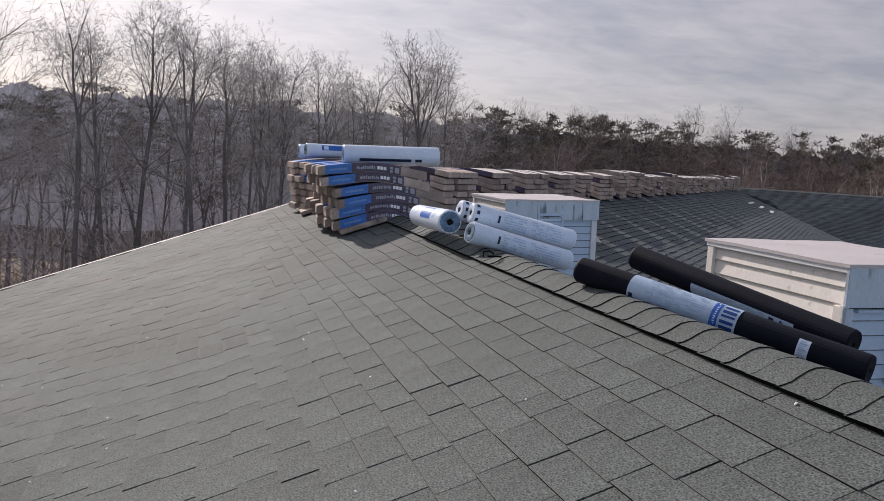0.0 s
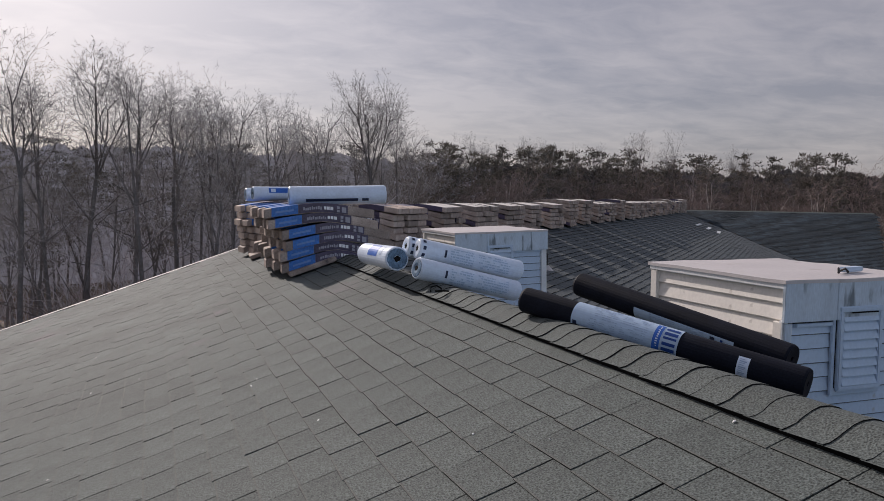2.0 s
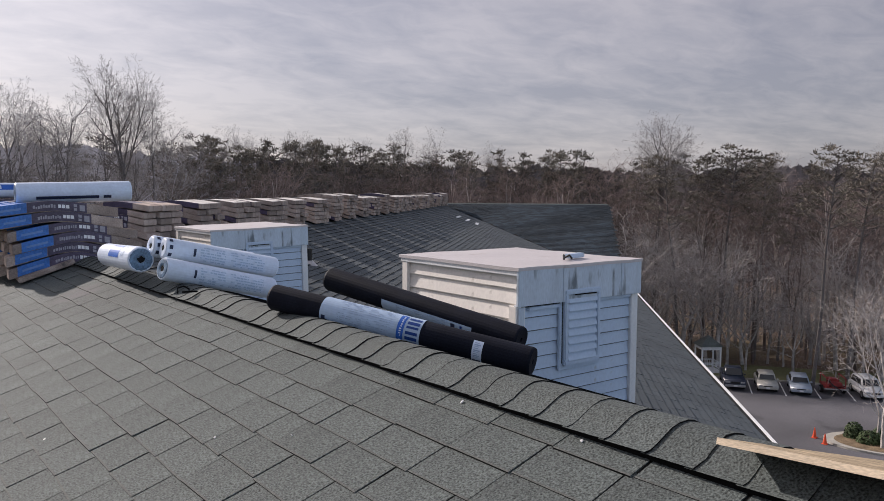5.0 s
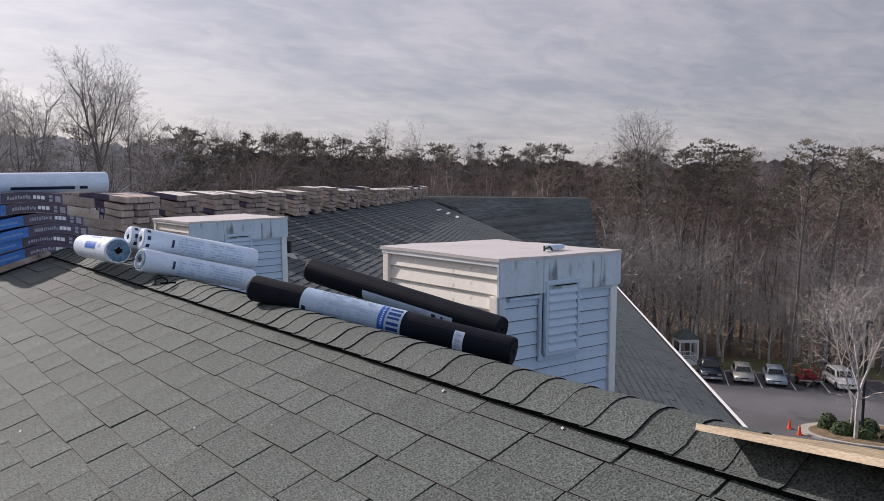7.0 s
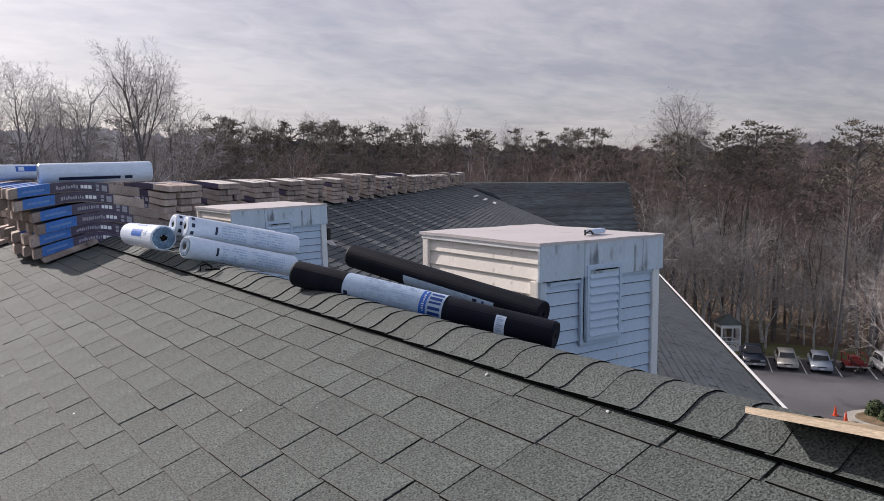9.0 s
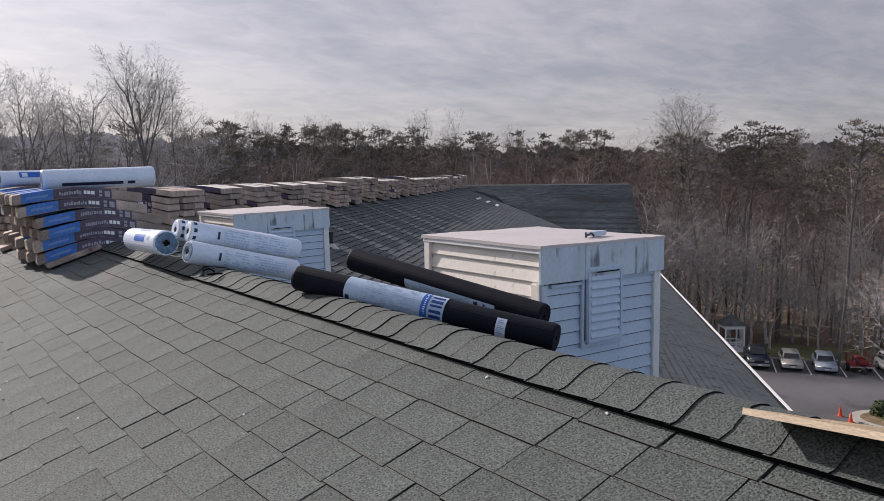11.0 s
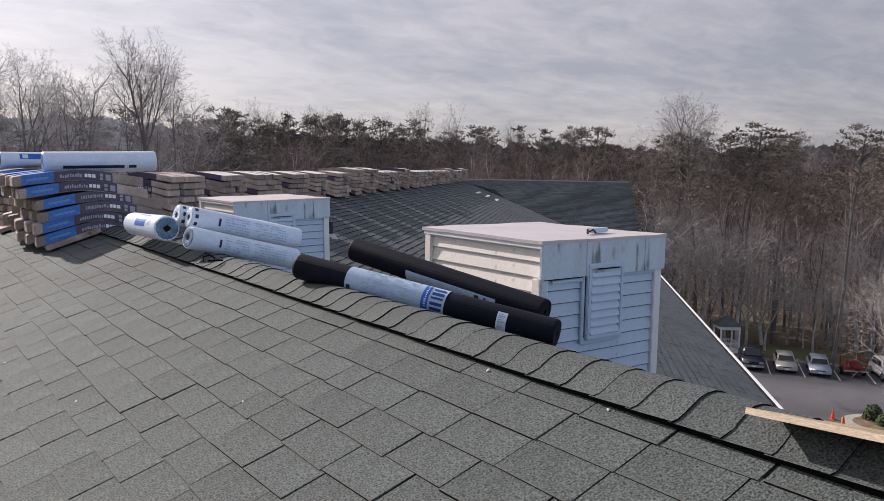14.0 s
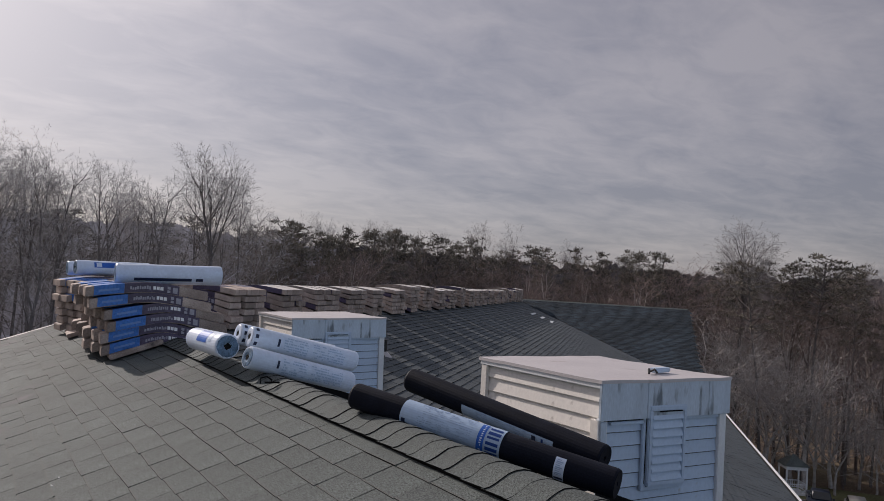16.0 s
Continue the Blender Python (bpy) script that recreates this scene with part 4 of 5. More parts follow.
sheet("car_park", [lot(-14, -30), lot(60, -30), lot(60, 5.0), lot(-14, 5.0)], GROUND + 0.02, ASPHALT, "worn dark asphalt car park", "car park")
sheet("kerb", [lot(-14, 5.0), lot(60, 5.0), lot(60, 5.18), lot(-14, 5.18)], GROUND + 0.16, CONCRETE, "pale concrete kerb", "kerb", 0.2)
for s in (-6.5, -3.8, -1.05, 1.65, 4.3, 7.0, 9.6):
    sheet("stall_line", [lot(s, -0.2), lot(s + 0.11, -0.2), lot(s + 0.11, 5.0), lot(s, 5.0)], GROUND + 0.026, PAINT_LINE, "white parking stall line", "stall line")

# planted island
isl = []
ic = Vector((55.1, 21.6, 0))
for k in range(36):
    a = 2 * math.pi * k / 36
    isl.append((ic.x + 5.3 * math.cos(a) * 0.578 - 2.8 * math.sin(a) * 0.816, ic.y - 5.3 * math.cos(a) * 0.816 - 2.8 * math.sin(a) * 0.578))
sheet("island_kerb", isl, GROUND + 0.17, CONCRETE, "rounded concrete kerb of the planted island", "kerb", 0.2)
sheet("island_bed", [(ic.x + (x - ic.x) * 0.9, ic.y + (y - ic.y) * 0.86) for x, y in isl], GROUND + 0.19, MULCH, "brown mulch bed inside the kerb", "planting bed")


# ---- trees ----
class Twigs:
    """Collects tapered three-sided branches."""

    def __init__(self):
        self.v, self.f, self.fine = [], [], []

    def seg(self, a, b, ra, rb, sides=3):
        d = (b - a).normalized()
        u = d.cross(Vector((0.31, 0.17, 0.93)))
        if u.length < 0.1:
            u = d.cross(Vector((1, 0, 0)))
        u.normalize()
        w = d.cross(u)
        n = len(self.v)
        for p, r in ((a, ra), (b, rb)):
            for k in range(sides):
                t = 2 * math.pi * k / sides
                self.v.append(p + r * (math.cos(t) * u + math.sin(t) * w))
        for k in range(sides):
            self.f.append((n + k, n + (k + 1) % sides, n + sides + (k + 1) % sides, n + sides + k))
            self.fine.append(0)

    def blade(self, a, b, ra, rb, turn):
        """A fine twig: one narrow strip."""
        d = (b - a).normalized()
        u = d.cross(turn).normalized()
        n = len(self.v)
        self.v += [a - u * ra, a + u * ra, b + u * rb, b - u * rb]
        self.f.append((n, n + 1, n + 2, n + 3))
        self.fine.append(1 if ra < 0.013 else 0)


def fork(tw, p, d, length, r, level, rng, most, thin, unit):
    """A limb that wanders, carries side shoots and forks in two or three until it ends in fine twigs."""
    steps = 3 if level < most - 2 else 2
    for i in range(steps):
        d = (d + Vector((rng.gauss(0, 0.18 + 0.025 * level), rng.gauss(0, 0.18 + 0.025 * level), rng.gauss(0, 0.15 + 0.02 * level) + (0.045 if level < 3 else -0.01)))).normalized()
        q = p + d * (length / steps)
        r2 = max(r * 0.93, 0.0003 * unit)
        if level < most - thin:
            tw.seg(p, q, r, r2, 4 if level == 0 else 3)
        else:
            tw.blade(p, q, r, r2, Vector((rng.gauss(0, 1), rng.gauss(0, 1), rng.gauss(0, 0.5) + 0.01)))
        if level and i < steps - 1 and level < most and rng.random() < 0.6:
            s = d.cross(Vector((rng.gauss(0, 1), rng.gauss(0, 1), rng.gauss(0, 1)))).normalized()
            low = max(level + 2, most - 3)
            if low <= most:
                fork(tw, q, (d * 0.55 + s).normalized(), length * rng.uniform(0.28, 0.5), r2 * 0.5, low, rng, most, thin, unit)
        p, r = q, r2
    if level >= most:
        return
    count = 3 if rng.random() < 0.22 else 2
    turn = rng.uniform(0, 6.28)
    u = d.cross(Vector((0.3, 0.2, 0.9))).normalized()
    w = d.cross(u)
    for k in range(count):
        a = turn + 6.283 * k / count + rng.gauss(0, 0.35)
        lean = rng.uniform(0.30, 0.66) * (0.75 if k == 0 else 1.15)
        e = (d + (u * math.cos(a) + w * math.sin(a)) * lean).normalized()
        fork(tw, p, e, length * (rng.uniform(0.76, 0.94) if level < 3 else rng.uniform(0.46, 0.64)), r * (0.78 if k == 0 else 0.62), level + 1, rng, most, thin, unit)


def limb(tw, p, d, length, r, level, most, rng, open_, least, full, sprays):
    """A limb that rises in a slight curve, with side limbs all round it, down to straight fine twigs."""
    steps = 1 if level == most else (6, 5, 4, 3, 2, 1)[level]
    wob = (0.06, 0.10, 0.13, 0.15, 0.18, 0.2)[level] * open_ * open_
    lift = (0.08, 0.05, 0.01, -0.02, -0.02, 0)[level]
    turn = rng.uniform(0, 6.283)
    r_end = max(least, r * (0.45 if level else 0.5))
    for i in range(steps):
        f0, f1 = i / steps, (i + 1) / steps
        d = (d + Vector((rng.gauss(0, wob), rng.gauss(0, wob), rng.gauss(0, wob * 0.7) + lift))).normalized()
        q = p + d * (length / steps)
        ra, rb = r + (r_end - r) * f0, r + (r_end - r) * f1
        if ra > 0.03:
            tw.seg(p, q, ra, rb, 5 if ra > 0.12 else 3)
        else:
            tw.blade(p, q, ra, rb, Vector((rng.gauss(0, 1), rng.gauss(0, 1), rng.gauss(0, 0.5) + 0.01)))
        if level == most:
            for k in range(sprays):
                m = p.lerp(q, rng.uniform(0.25, 0.95))
                e = d * 0.7 + Vector((rng.gauss(0, 0.6), rng.gauss(0, 0.6), rng.gauss(0.05, 0.5)))
                tw.blade(m, m + e.normalized() * length * rng.uniform(0.35, 0.7), least, least * 0.6, Vector((rng.gauss(0, 1), rng.gauss(0, 1), rng.gauss(0, 0.5) + 0.01)))
        else:
            last = i == steps - 1
            count = 2 if last else 0
            if not last and rng.random() < (0.6 if f1 < 0.3 else 0.97) * full[level]:
                count = 2 if level < 2 and rng.random() < 0.35 else 1
            for k in range(count):
                turn += 2.4 + rng.gauss(0, 0.4)
                u = d.cross(Vector((0.31, 0.17, 0.93)))
                u = u.normalized() if u.length > 0.05 else Vector((1, 0, 0))
                w = d.cross(u)
                lean = rng.uniform(0.30, 0.60) if last else (rng.uniform(0.55, 0.95) if level < 2 else rng.uniform(0.6, 1.1))
                e = d + (u * math.cos(turn) + w * math.sin(turn)) * lean * open_
                e.z += 0.08 if level < 2 else 0
                span = (0.60 if last else 0.92 - 0.42 * f1) * rng.uniform(0.65, 1.1) * 0.88
                limb(tw, q, e.normalized(), length * span, max(least, rb * (0.78 if last else rng.uniform(0.48, 0.62) if level < 2 else rng.uniform(0.4, 0.55))), level + 1, most, rng, open_, least, full, sprays)
        p = q


def crown_tree_kind(seed, first, open_, most, bark, twig, girth=0.012, least=0.0042, leaders=2, snags=2, full=(1, 1, 1, 0.95, 0.95), sprays=2):
    """A leafless tree 20 m high: a clear stem, then ascending limbs that end in a rounded haze of fine twigs."""
    rng = random.Random(seed)
    t, c = Twigs(), Twigs()
    height = 20.0
    p, r = Vector((0, 0, -0.2)), height * girth
    d = Vector((rng.gauss(0, 0.03), rng.gauss(0, 0.03), 1)).normalized()
    n = 8
    line = []
    for i in range(n):
        d = (d + Vector((rng.gauss(0, 0.04), rng.gauss(0, 0.04), 0.1))).normalized()
        q = p + d * (height * first / n)
        t.seg(p, q, r, r * 0.955, 7)
        p, r = q, r * 0.955
        line.append((p, r))
    for _ in range(snags):
        b, rb = line[rng.randrange(3, n - 1)]
        a = rng.uniform(0, 6.283)
        limb(c, b, Vector((math.cos(a), math.sin(a), rng.uniform(0.3, 0.9))).normalized(), height * 0.17, rb * 0.3, 2, most, rng, open_, least, full, sprays)
    turn = rng.uniform(0, 6.283)
    for k in range(leaders):
        a = turn + 6.283 * k / leaders + rng.gauss(0, 0.3)
        lean = open_ * (0.12 if k == 0 else rng.uniform(0.35, 0.6))
        e = (d + Vector((math.cos(a), math.sin(a), 0)) * lean).normalized()
        limb(c, p, e, height * (1 - first) * (0.56 if k == 0 else 0.50), r * (0.85 if k == 0 else 0.62), 0, most, rng, open_, least, full, sprays)
    top = max(v.z for v in c.v)
    for v in c.v + t.v:
        v *= height / top
    crown = mesh_of("crown", c.v, c.f, bark)
    crown.materials.append(twig)
    crown.polygons.foreach_set("material_index", c.fine)
    return mesh_of("trunk", t.v, t.f, bark), crown


def pine_kind(seed, height, first, taper):
    """A pine: a bare stem with dead stubs and a ragged crown of upswept, clumped sprays."""
    rng = random.Random(seed)
    t = Twigs()
    p, r = Vector((0, 0, -0.2)), height * 0.0085
    n = 8
    d = Vector((0, 0, 1))
    spots = []
    for i in range(n):
        d = (d + Vector((rng.gauss(0, 0.04), rng.gauss(0, 0.04), 0.1))).normalized()
        q = p + d * (height * 0.95 / n)
        t.seg(p, q, r, r * 0.86, 6)
        spots.append((p, q))
        p, r = q, r * 0.86

    def on_stem(f):
        k = min(n - 1, int(f * n))
        return spots[k][0].lerp(spots[k][1], f * n - k)
    for _ in range(9):
        b = on_stem(rng.uniform(0.25, first))
        a = rng.uniform(0, 6.283)
        t.seg(b, b + Vector((math.cos(a), math.sin(a), rng.uniform(-0.1, 0.5))) * rng.uniform(0.5, 1.8), 0.03, 0.01)
    V, Fc = [], []
    tiers = 12
    a = rng.uniform(0, 6.283)
    for i in range(tiers):
        f = first + (0.99 - first) * (i + rng.uniform(-0.3, 0.3)) / (tiers - 1)
        f = min(0.995, f)
        g = (f - first) / (1 - first)
        for j in range(rng.choice((2, 3, 3))):
            base = on_stem(f)
            a += 2.4 + rng.gauss(0, 0.5)
            reach = height * (0.022 + 0.098 * (1 - g) ** taper * rng.uniform(0.5, 1.15))
            out = Vector((math.cos(a), math.sin(a), rng.uniform(0.25, 0.75)))
            e = base + out * reach
            t.seg(base, e, height * 0.0026, height * 0.0008)
            for b in range(4):
                c = base.lerp(e, rng.uniform(0.55, 1.05)) + Vector((rng.gauss(0, 0.5), rng.gauss(0, 0.5), rng.gauss(0.15, 0.2))) * height * 0.03
                size = height * rng.uniform(0.016, 0.027)
                for x in range(15):
                    w = Vector((rng.gauss(0, 1), rng.gauss(0, 1), rng.gauss(0.6, 0.5))).normalized()
                    m = c + Vector((w.x, w.y, w.z * 0.5)) * size * rng.uniform(0.1, 1.0)
                    h = w.cross(Vector((rng.gauss(0, 1), rng.gauss(0, 1), rng.gauss(0, 1)))).normalized() * size * 0.11
                    k = len(V)
                    V.extend((m - h, m + h, m + w * size * rng.uniform(0.5, 0.9)))
                    Fc.append((k, k + 1, k + 2))
    return mesh_of("trunk", t.v, t.f, BARK), mesh_of("crown", V, Fc, PINE)


NEAR = [crown_tree_kind(140 + i, (0.72, 0.66, 0.76, 0.70, 0.62)[i], (1.1, 1.2, 1.05, 1.15, 1.2)[i], 4, BARK, TWIG, 0.0066, 0.0042, (2, 3, 2, 3, 2)[i], 7, (1, 0.88, 0.72, 0.6), 2) for i in range(5)]
KINDS = [crown_tree_kind(40 + i, (0.42, 0.48, 0.52, 0.38)[i], (1.0, 0.9, 1.1, 1.0)[i], 4, BARK, TWIG, 0.008, 0.0065, 2, 1, (0.9, 0.8, 0.6, 0.5), 1) for i in range(4)]
SLIM = [crown_tree_kind(60 + i, (0.36, 0.46, 0.30, 0.42, 0.52)[i], (1.25, 1.1, 1.4, 1.2, 1.3)[i], 4, (BARK_TAN, BARK_BROWN, BARK_BROWN, BARK_TAN, BARK_BROWN)[i], TWIG_BROWN, (0.0100, 0.0085, 0.0095, 0.0085, 0.009)[i], 0.0085, (3, 2, 3, 2, 3)[i], 2, (0.95, 0.8, 0.3, 0.2), 0) for i in range(5)]
FAN = [crown_tree_kind(160 + i, (0.62, 0.66)[i], (1.05, 1.0)[i], 4, BARK, TWIG, 0.0085, 0.0042, (5, 4)[i], 1, (1, 0.95, 0.85, 0.8), 2) for i in range(2)]
PALE = [crown_tree_kind(75 + i, (0.24, 0.18, 0.30)[i], (1.2, 1.35, 1.15)[i], 4, BARK_PALE, BARK_PALE, 0.0125, 0.0105, (3, 2, 3)[i], 2, (1, 0.8, 0.42, 0.3), 1) for i in range(3)]
PINES = [pine_kind(80 + i, 20.0, (0.58, 0.66, 0.50, 0.62, 0.70, 0.46)[i], (0.55, 0.3, 0.8, 0.45, 0.35, 0.9)[i]) for i in range(6)]


def plant(kinds, k, x, y, height, turn, label, name="bare_tree", wide=1.0, group="trees of the wood"):
    trunk, crown = kinds[k % len(kinds)]
    s = height / 20.0
    th = thing(name, Matrix.Translation((x, y, GROUND)) @ Matrix.Rotation(turn, 4, "Z") @ Matrix.Diagonal((s * wide, s * wide, s, 1)), label, "tree", group)
    part("trunk", trunk, None, th)
    part("crown", crown, None, th)
    return th


def edge(az):
    """Where the wood begins by bearing, in metres from the camera, set to fit its view."""
    return float(np.interp(az, [-30, -10, 5, 15, 22, 35, 45, 52, 60, 80], [36, 38, 43, 54, 76, 90, 87, 83, 82, 82]))


def at_bearing(az, d):
    return -1.9 + d * math.sin(radians(az)), d * math.cos(radians(az))


def tall(d, el):
    """The height of a tree d metres off whose top stands el degrees over the eye's level."""
    return EYE_UP + d * math.tan(radians(el))


trng = random.Random(8)
GREY = "leafless grey tree with fine twigs at the wood's edge"
PINE_LABEL = "dull green pine with a ragged crown"
# the tall trees of the wood's edge
for az, d, el, k, wide in ((-33, 42, 9, 2, 1), (-29, 38, 8.6, 1, 1), (-25, 40, 9.2, 3, 1), (-21, 37, 8.8, 0, 1), (-18, 41, 9.3, 4, 1), (-15, 42, 9.0, 1, 1), (-12.2, 40, 8.8, 2, 1), (-8.5, 38, 10.2, 0, 0.95),
                           (-6.3, 47, 8.8, 1, 0.9), (-4.4, 44, 9.6, 3, 0.9), (-2.3, 52, 8.5, 2, 0.9), (-0.3, 42, 9.6, 1, 0.9), (1.9, 51, 8.4, 0, 0.9), (3.9, 46, 8.8, 4, 0.95),
                           (5.7, 54, 7.4, 2, 0.85), (7.3, 52, 6.7, 3, 0.8), (8.8, 56, 6.8, 0, 0.8), (10.6, 54, 6.3, 1, 0.75), (12.2, 58, 6.8, 2, 0.75), (13.6, 66, 6.0, 3, 0.7),
                           (16.8, 68, 7.0, 0, 0.6), (18.4, 74, 5.0, 2, 0.7)):
    x, y = at_bearing(az, d)
    plant(NEAR if az > -14 else KINDS, k, x, y, tall(d, el + 0.4), az, "tall leafless tree standing over the wood" if el > 8 else GREY, wide=wide)
for az, d, el, k, wide in ((15.1, 62, 9.0, 1, 0.9), (53.0, 86, 5.7, 0, 1.1)):
    x, y = at_bearing(az, d)
    plant(FAN, k, x, y, tall(d, el), az, "tall leafless tree with a broad fan of limbs", wide=wide)
# a second row behind them
for i in range(10):
    az = 20 * ((i * 0.61803 + 0.2) % 1.0)
    d = edge(az) + 8 + 12 * trng.random()
    top = float(np.interp(az, [-14, 4, 8, 13, 20], [8.6, 8.0, 6.2, 6.0, 4.4]))
    x, y = at_bearing(az, d)
    plant(NEAR, i, x, y, tall(d, top * trng.uniform(0.78, 1.02)), trng.uniform(0, 6.28), GREY, wide=trng.uniform(0.75, 0.95))
# thinner ones between and behind them
for i in range(42):
    az = -34 + 55 * ((i * 0.61803) % 1.0)
    d = edge(az) + 6 + 34 * trng.random()
    top = float(np.interp(az, [-34, 4, 10, 20], [8.0, 7.6, 5.6, 4.0]))
    x, y = at_bearing(az, d)
    plant(KINDS, i, x, y, tall(d, top * trng.uniform(0.35, 0.95)), trng.uniform(0, 6.28), GREY, wide=trng.uniform(0.7, 0.95))
for i in range(52):
    az = -24 + 46 * ((i * 0.61803 + 0.3) % 1.0)
    d = edge(az) + 36 + 30 * trng.random()
    x, y = at_bearing(az, d)
    plant(PINES, i, x, y, tall(d, trng.uniform(1.6, 4.2)), trng.uniform(0, 6.28), PINE_LABEL, "pine_tree", trng.uniform(0.9, 1.2))
# pines of the brown wood, with bare trees before and behind them
for i in range(128):
    az = 19 + 56 * ((i * 0.61803) % 1.0)
    back = trng.random()
    d = edge(az) + (4 + 16 * back if az < 49 else 4 + 34 * back)
    if az < 49:
        el = float(np.interp(az, [19, 24, 49], [4.3, 4.0, 3.3])) * (1.06 - 0.75 * trng.random() ** 1.6)
    else:
        if trng.random() < 0.45:
            continue
        el = 0.4 + 2.9 * trng.random()
    x, y = at_bearing(az, d)
    plant(PINES, trng.randrange(6), x, y, tall(d, el), trng.uniform(0, 6.28), PINE_LABEL, "pine_tree", trng.uniform(0.68, 0.95))
for az, d, el, k, wide in ((54.7, 82, 3.2, 1, 1.1), (57.2, 84, 3.7, 4, 1.2), (59.8, 86, 3.1, 3, 1.0), (63.5, 74, 3.6, 4, 1.0), (65.6, 80, 3.2, 1, 1.1), (69.0, 82, 3.3, 4, 1.0)):
    x, y = at_bearing(az, d)
    plant(PINES, k, x, y, tall(d, el), az, "tall pine with a bare stem and a high green crown", "pine_tree", wide)
for i in range(108):
    az = 20 + 54 * ((i * 0.61803 + 0.5) % 1.0)
    if az < 49:
        d = edge(az) - 2 + 12 * trng.random()
        el = 0.2 + 3.2 * trng.random()
    else:
        d = edge(az) + 2 + 30 * trng.random() ** 1.5
        el = 0.3 + 2.8 * trng.random()
    x, y = at_bearing(az, d)
    plant(SLIM, trng.randrange(5), x, y, tall(d, el), trng.uniform(0, 6.28), "slim leafless brown tree in the wood", wide=trng.uniform(0.85, 1.15))
for az, el, k in ((21.9, 4.7, 0), (23.0, 4.8, 1), (24.6, 4.3, 2), (26.2, 4.4, 3), (27.0, 4.4, 1), (30.2, 4.0, 0), (32.4, 4.1, 2), (34.9, 4.8, 3), (36.8, 4.9, 0), (41.0, 3.8, 1), (58.5, 3.4, 2), (61.0, 3.0, 3), (66.8, 3.5, 0)):
    x, y = at_bearing(az, 106)
    plant(NEAR, k, x, y, tall(106, el), az, "tall leafless tree rising behind the pines", wide=0.7)
for i in range(34):
    az = 46 + 29 * ((i * 0.61803) % 1.0)
    d = edge(az) - 2 + 9 * trng.random()
    x, y = at_bearing(az, d)
    plant(PALE, i, x, y, 7 + 11 * trng.random(), trng.uniform(0, 6.28), "small pale-barked leafless tree at the wood's edge", wide=1.25)


def sapling_kind(seed, height, spread):
    """One small many-stemmed leafless sapling, as arrays."""
    rng = random.Random(seed)
    t = Twigs()
    for _ in range(rng.choice((1, 2, 2, 3))):
        d = Vector((rng.gauss(0, spread), rng.gauss(0, spread), 1)).normalized()
        fork(t, Vector((rng.gauss(0, 0.1), rng.gauss(0, 0.1), 0)), d, height * 0.30, height * 0.0042, 1, rng, 5, 4, height)
    top = max(v.z for v in t.v)
    return np.array([tuple(v) for v in t.v]) / (1, 1, top / height), np.array(t.f)


def thicket(name, az0, az1, near, deep, count, tall, material, kinds, seed, label):
    """Saplings and brush of the wood, in one mesh."""
    r = random.Random(seed)
    Vs, Fs, n = [], [], 0
    for i in range(count):
        az = az0 + (az1 - az0) * ((i * 0.754877 + 0.1) % 1.0) ** 0.8
        d = edge(az) + near + deep * r.random()
        v, f = kinds[r.randrange(len(kinds))]
        h = tall * r.uniform(0.45, 1.0)
        a = r.uniform(0, 6.28)
        ca, sa = math.cos(a), math.sin(a)
        w = h * r.uniform(0.85, 1.15)
        x = (v[:, 0] * ca - v[:, 1] * sa) * w - 1.9 + d * math.sin(radians(az))
        y = (v[:, 0] * sa + v[:, 1] * ca) * w + d * math.cos(radians(az))
        Vs.append(np.stack([x, y, v[:, 2] * h + GROUND - 0.1], 1))
        Fs.append(f + n)
        n += len(v)
    V, Fq = np.concatenate(Vs), np.concatenate(Fs)
    me = bpy.data.meshes.new(name)
    me.vertices.add(len(V))
    me.vertices.foreach_set("co", V.ravel())
    me.loops.add(Fq.size)
    me.loops.foreach_set("vertex_index", Fq.ravel())
    me.polygons.add(len(Fq))
    me.polygons.foreach_set("loop_start", np.arange(0, Fq.size, 4))
    me.materials.append(material)
    me.update()
    me.validate()
    return tagged(new(name, me), label, "thicket", kind="stuff")


SAP = [sapling_kind(200 + i, 1.0, 0.32) for i in range(6)]
BRUSH = [sapling_kind(220 + i, 1.0, 0.5) for i in range(4)]
thicket("undergrowth", -30, 22, -2, 20, 300, 7.5, TWIG_BROWN, BRUSH, 1, "brown-grey leafless brush under the trees")
thicket("saplings", -30, 22, 0, 26, 260, 13.0, TWIG_BROWN, SAP, 2, "brown-grey leafless saplings in the wood")
thicket("far_wood", -24, 22, 14, 60, 190, 22.0, TWIG_HAZE, SAP, 4, "far leafless wood behind the nearer trees")
thicket("brown_undergrowth", 20, 80, -1, 24, 180, 4.5, TWIG_BROWN, BRUSH, 5, "brown leafless brush under the trees")
thicket("brown_saplings", 20, 80, 4, 50, 200, 13.0, TWIG_BROWN, SAP, 3, "brown leafless young trees in the wood")
thicket("far_brown_wood", 20, 80, 24, 50, 150, 19.0, TWIG_BROWN, SAP, 6, "far brown leafless wood behind the nearer trees")


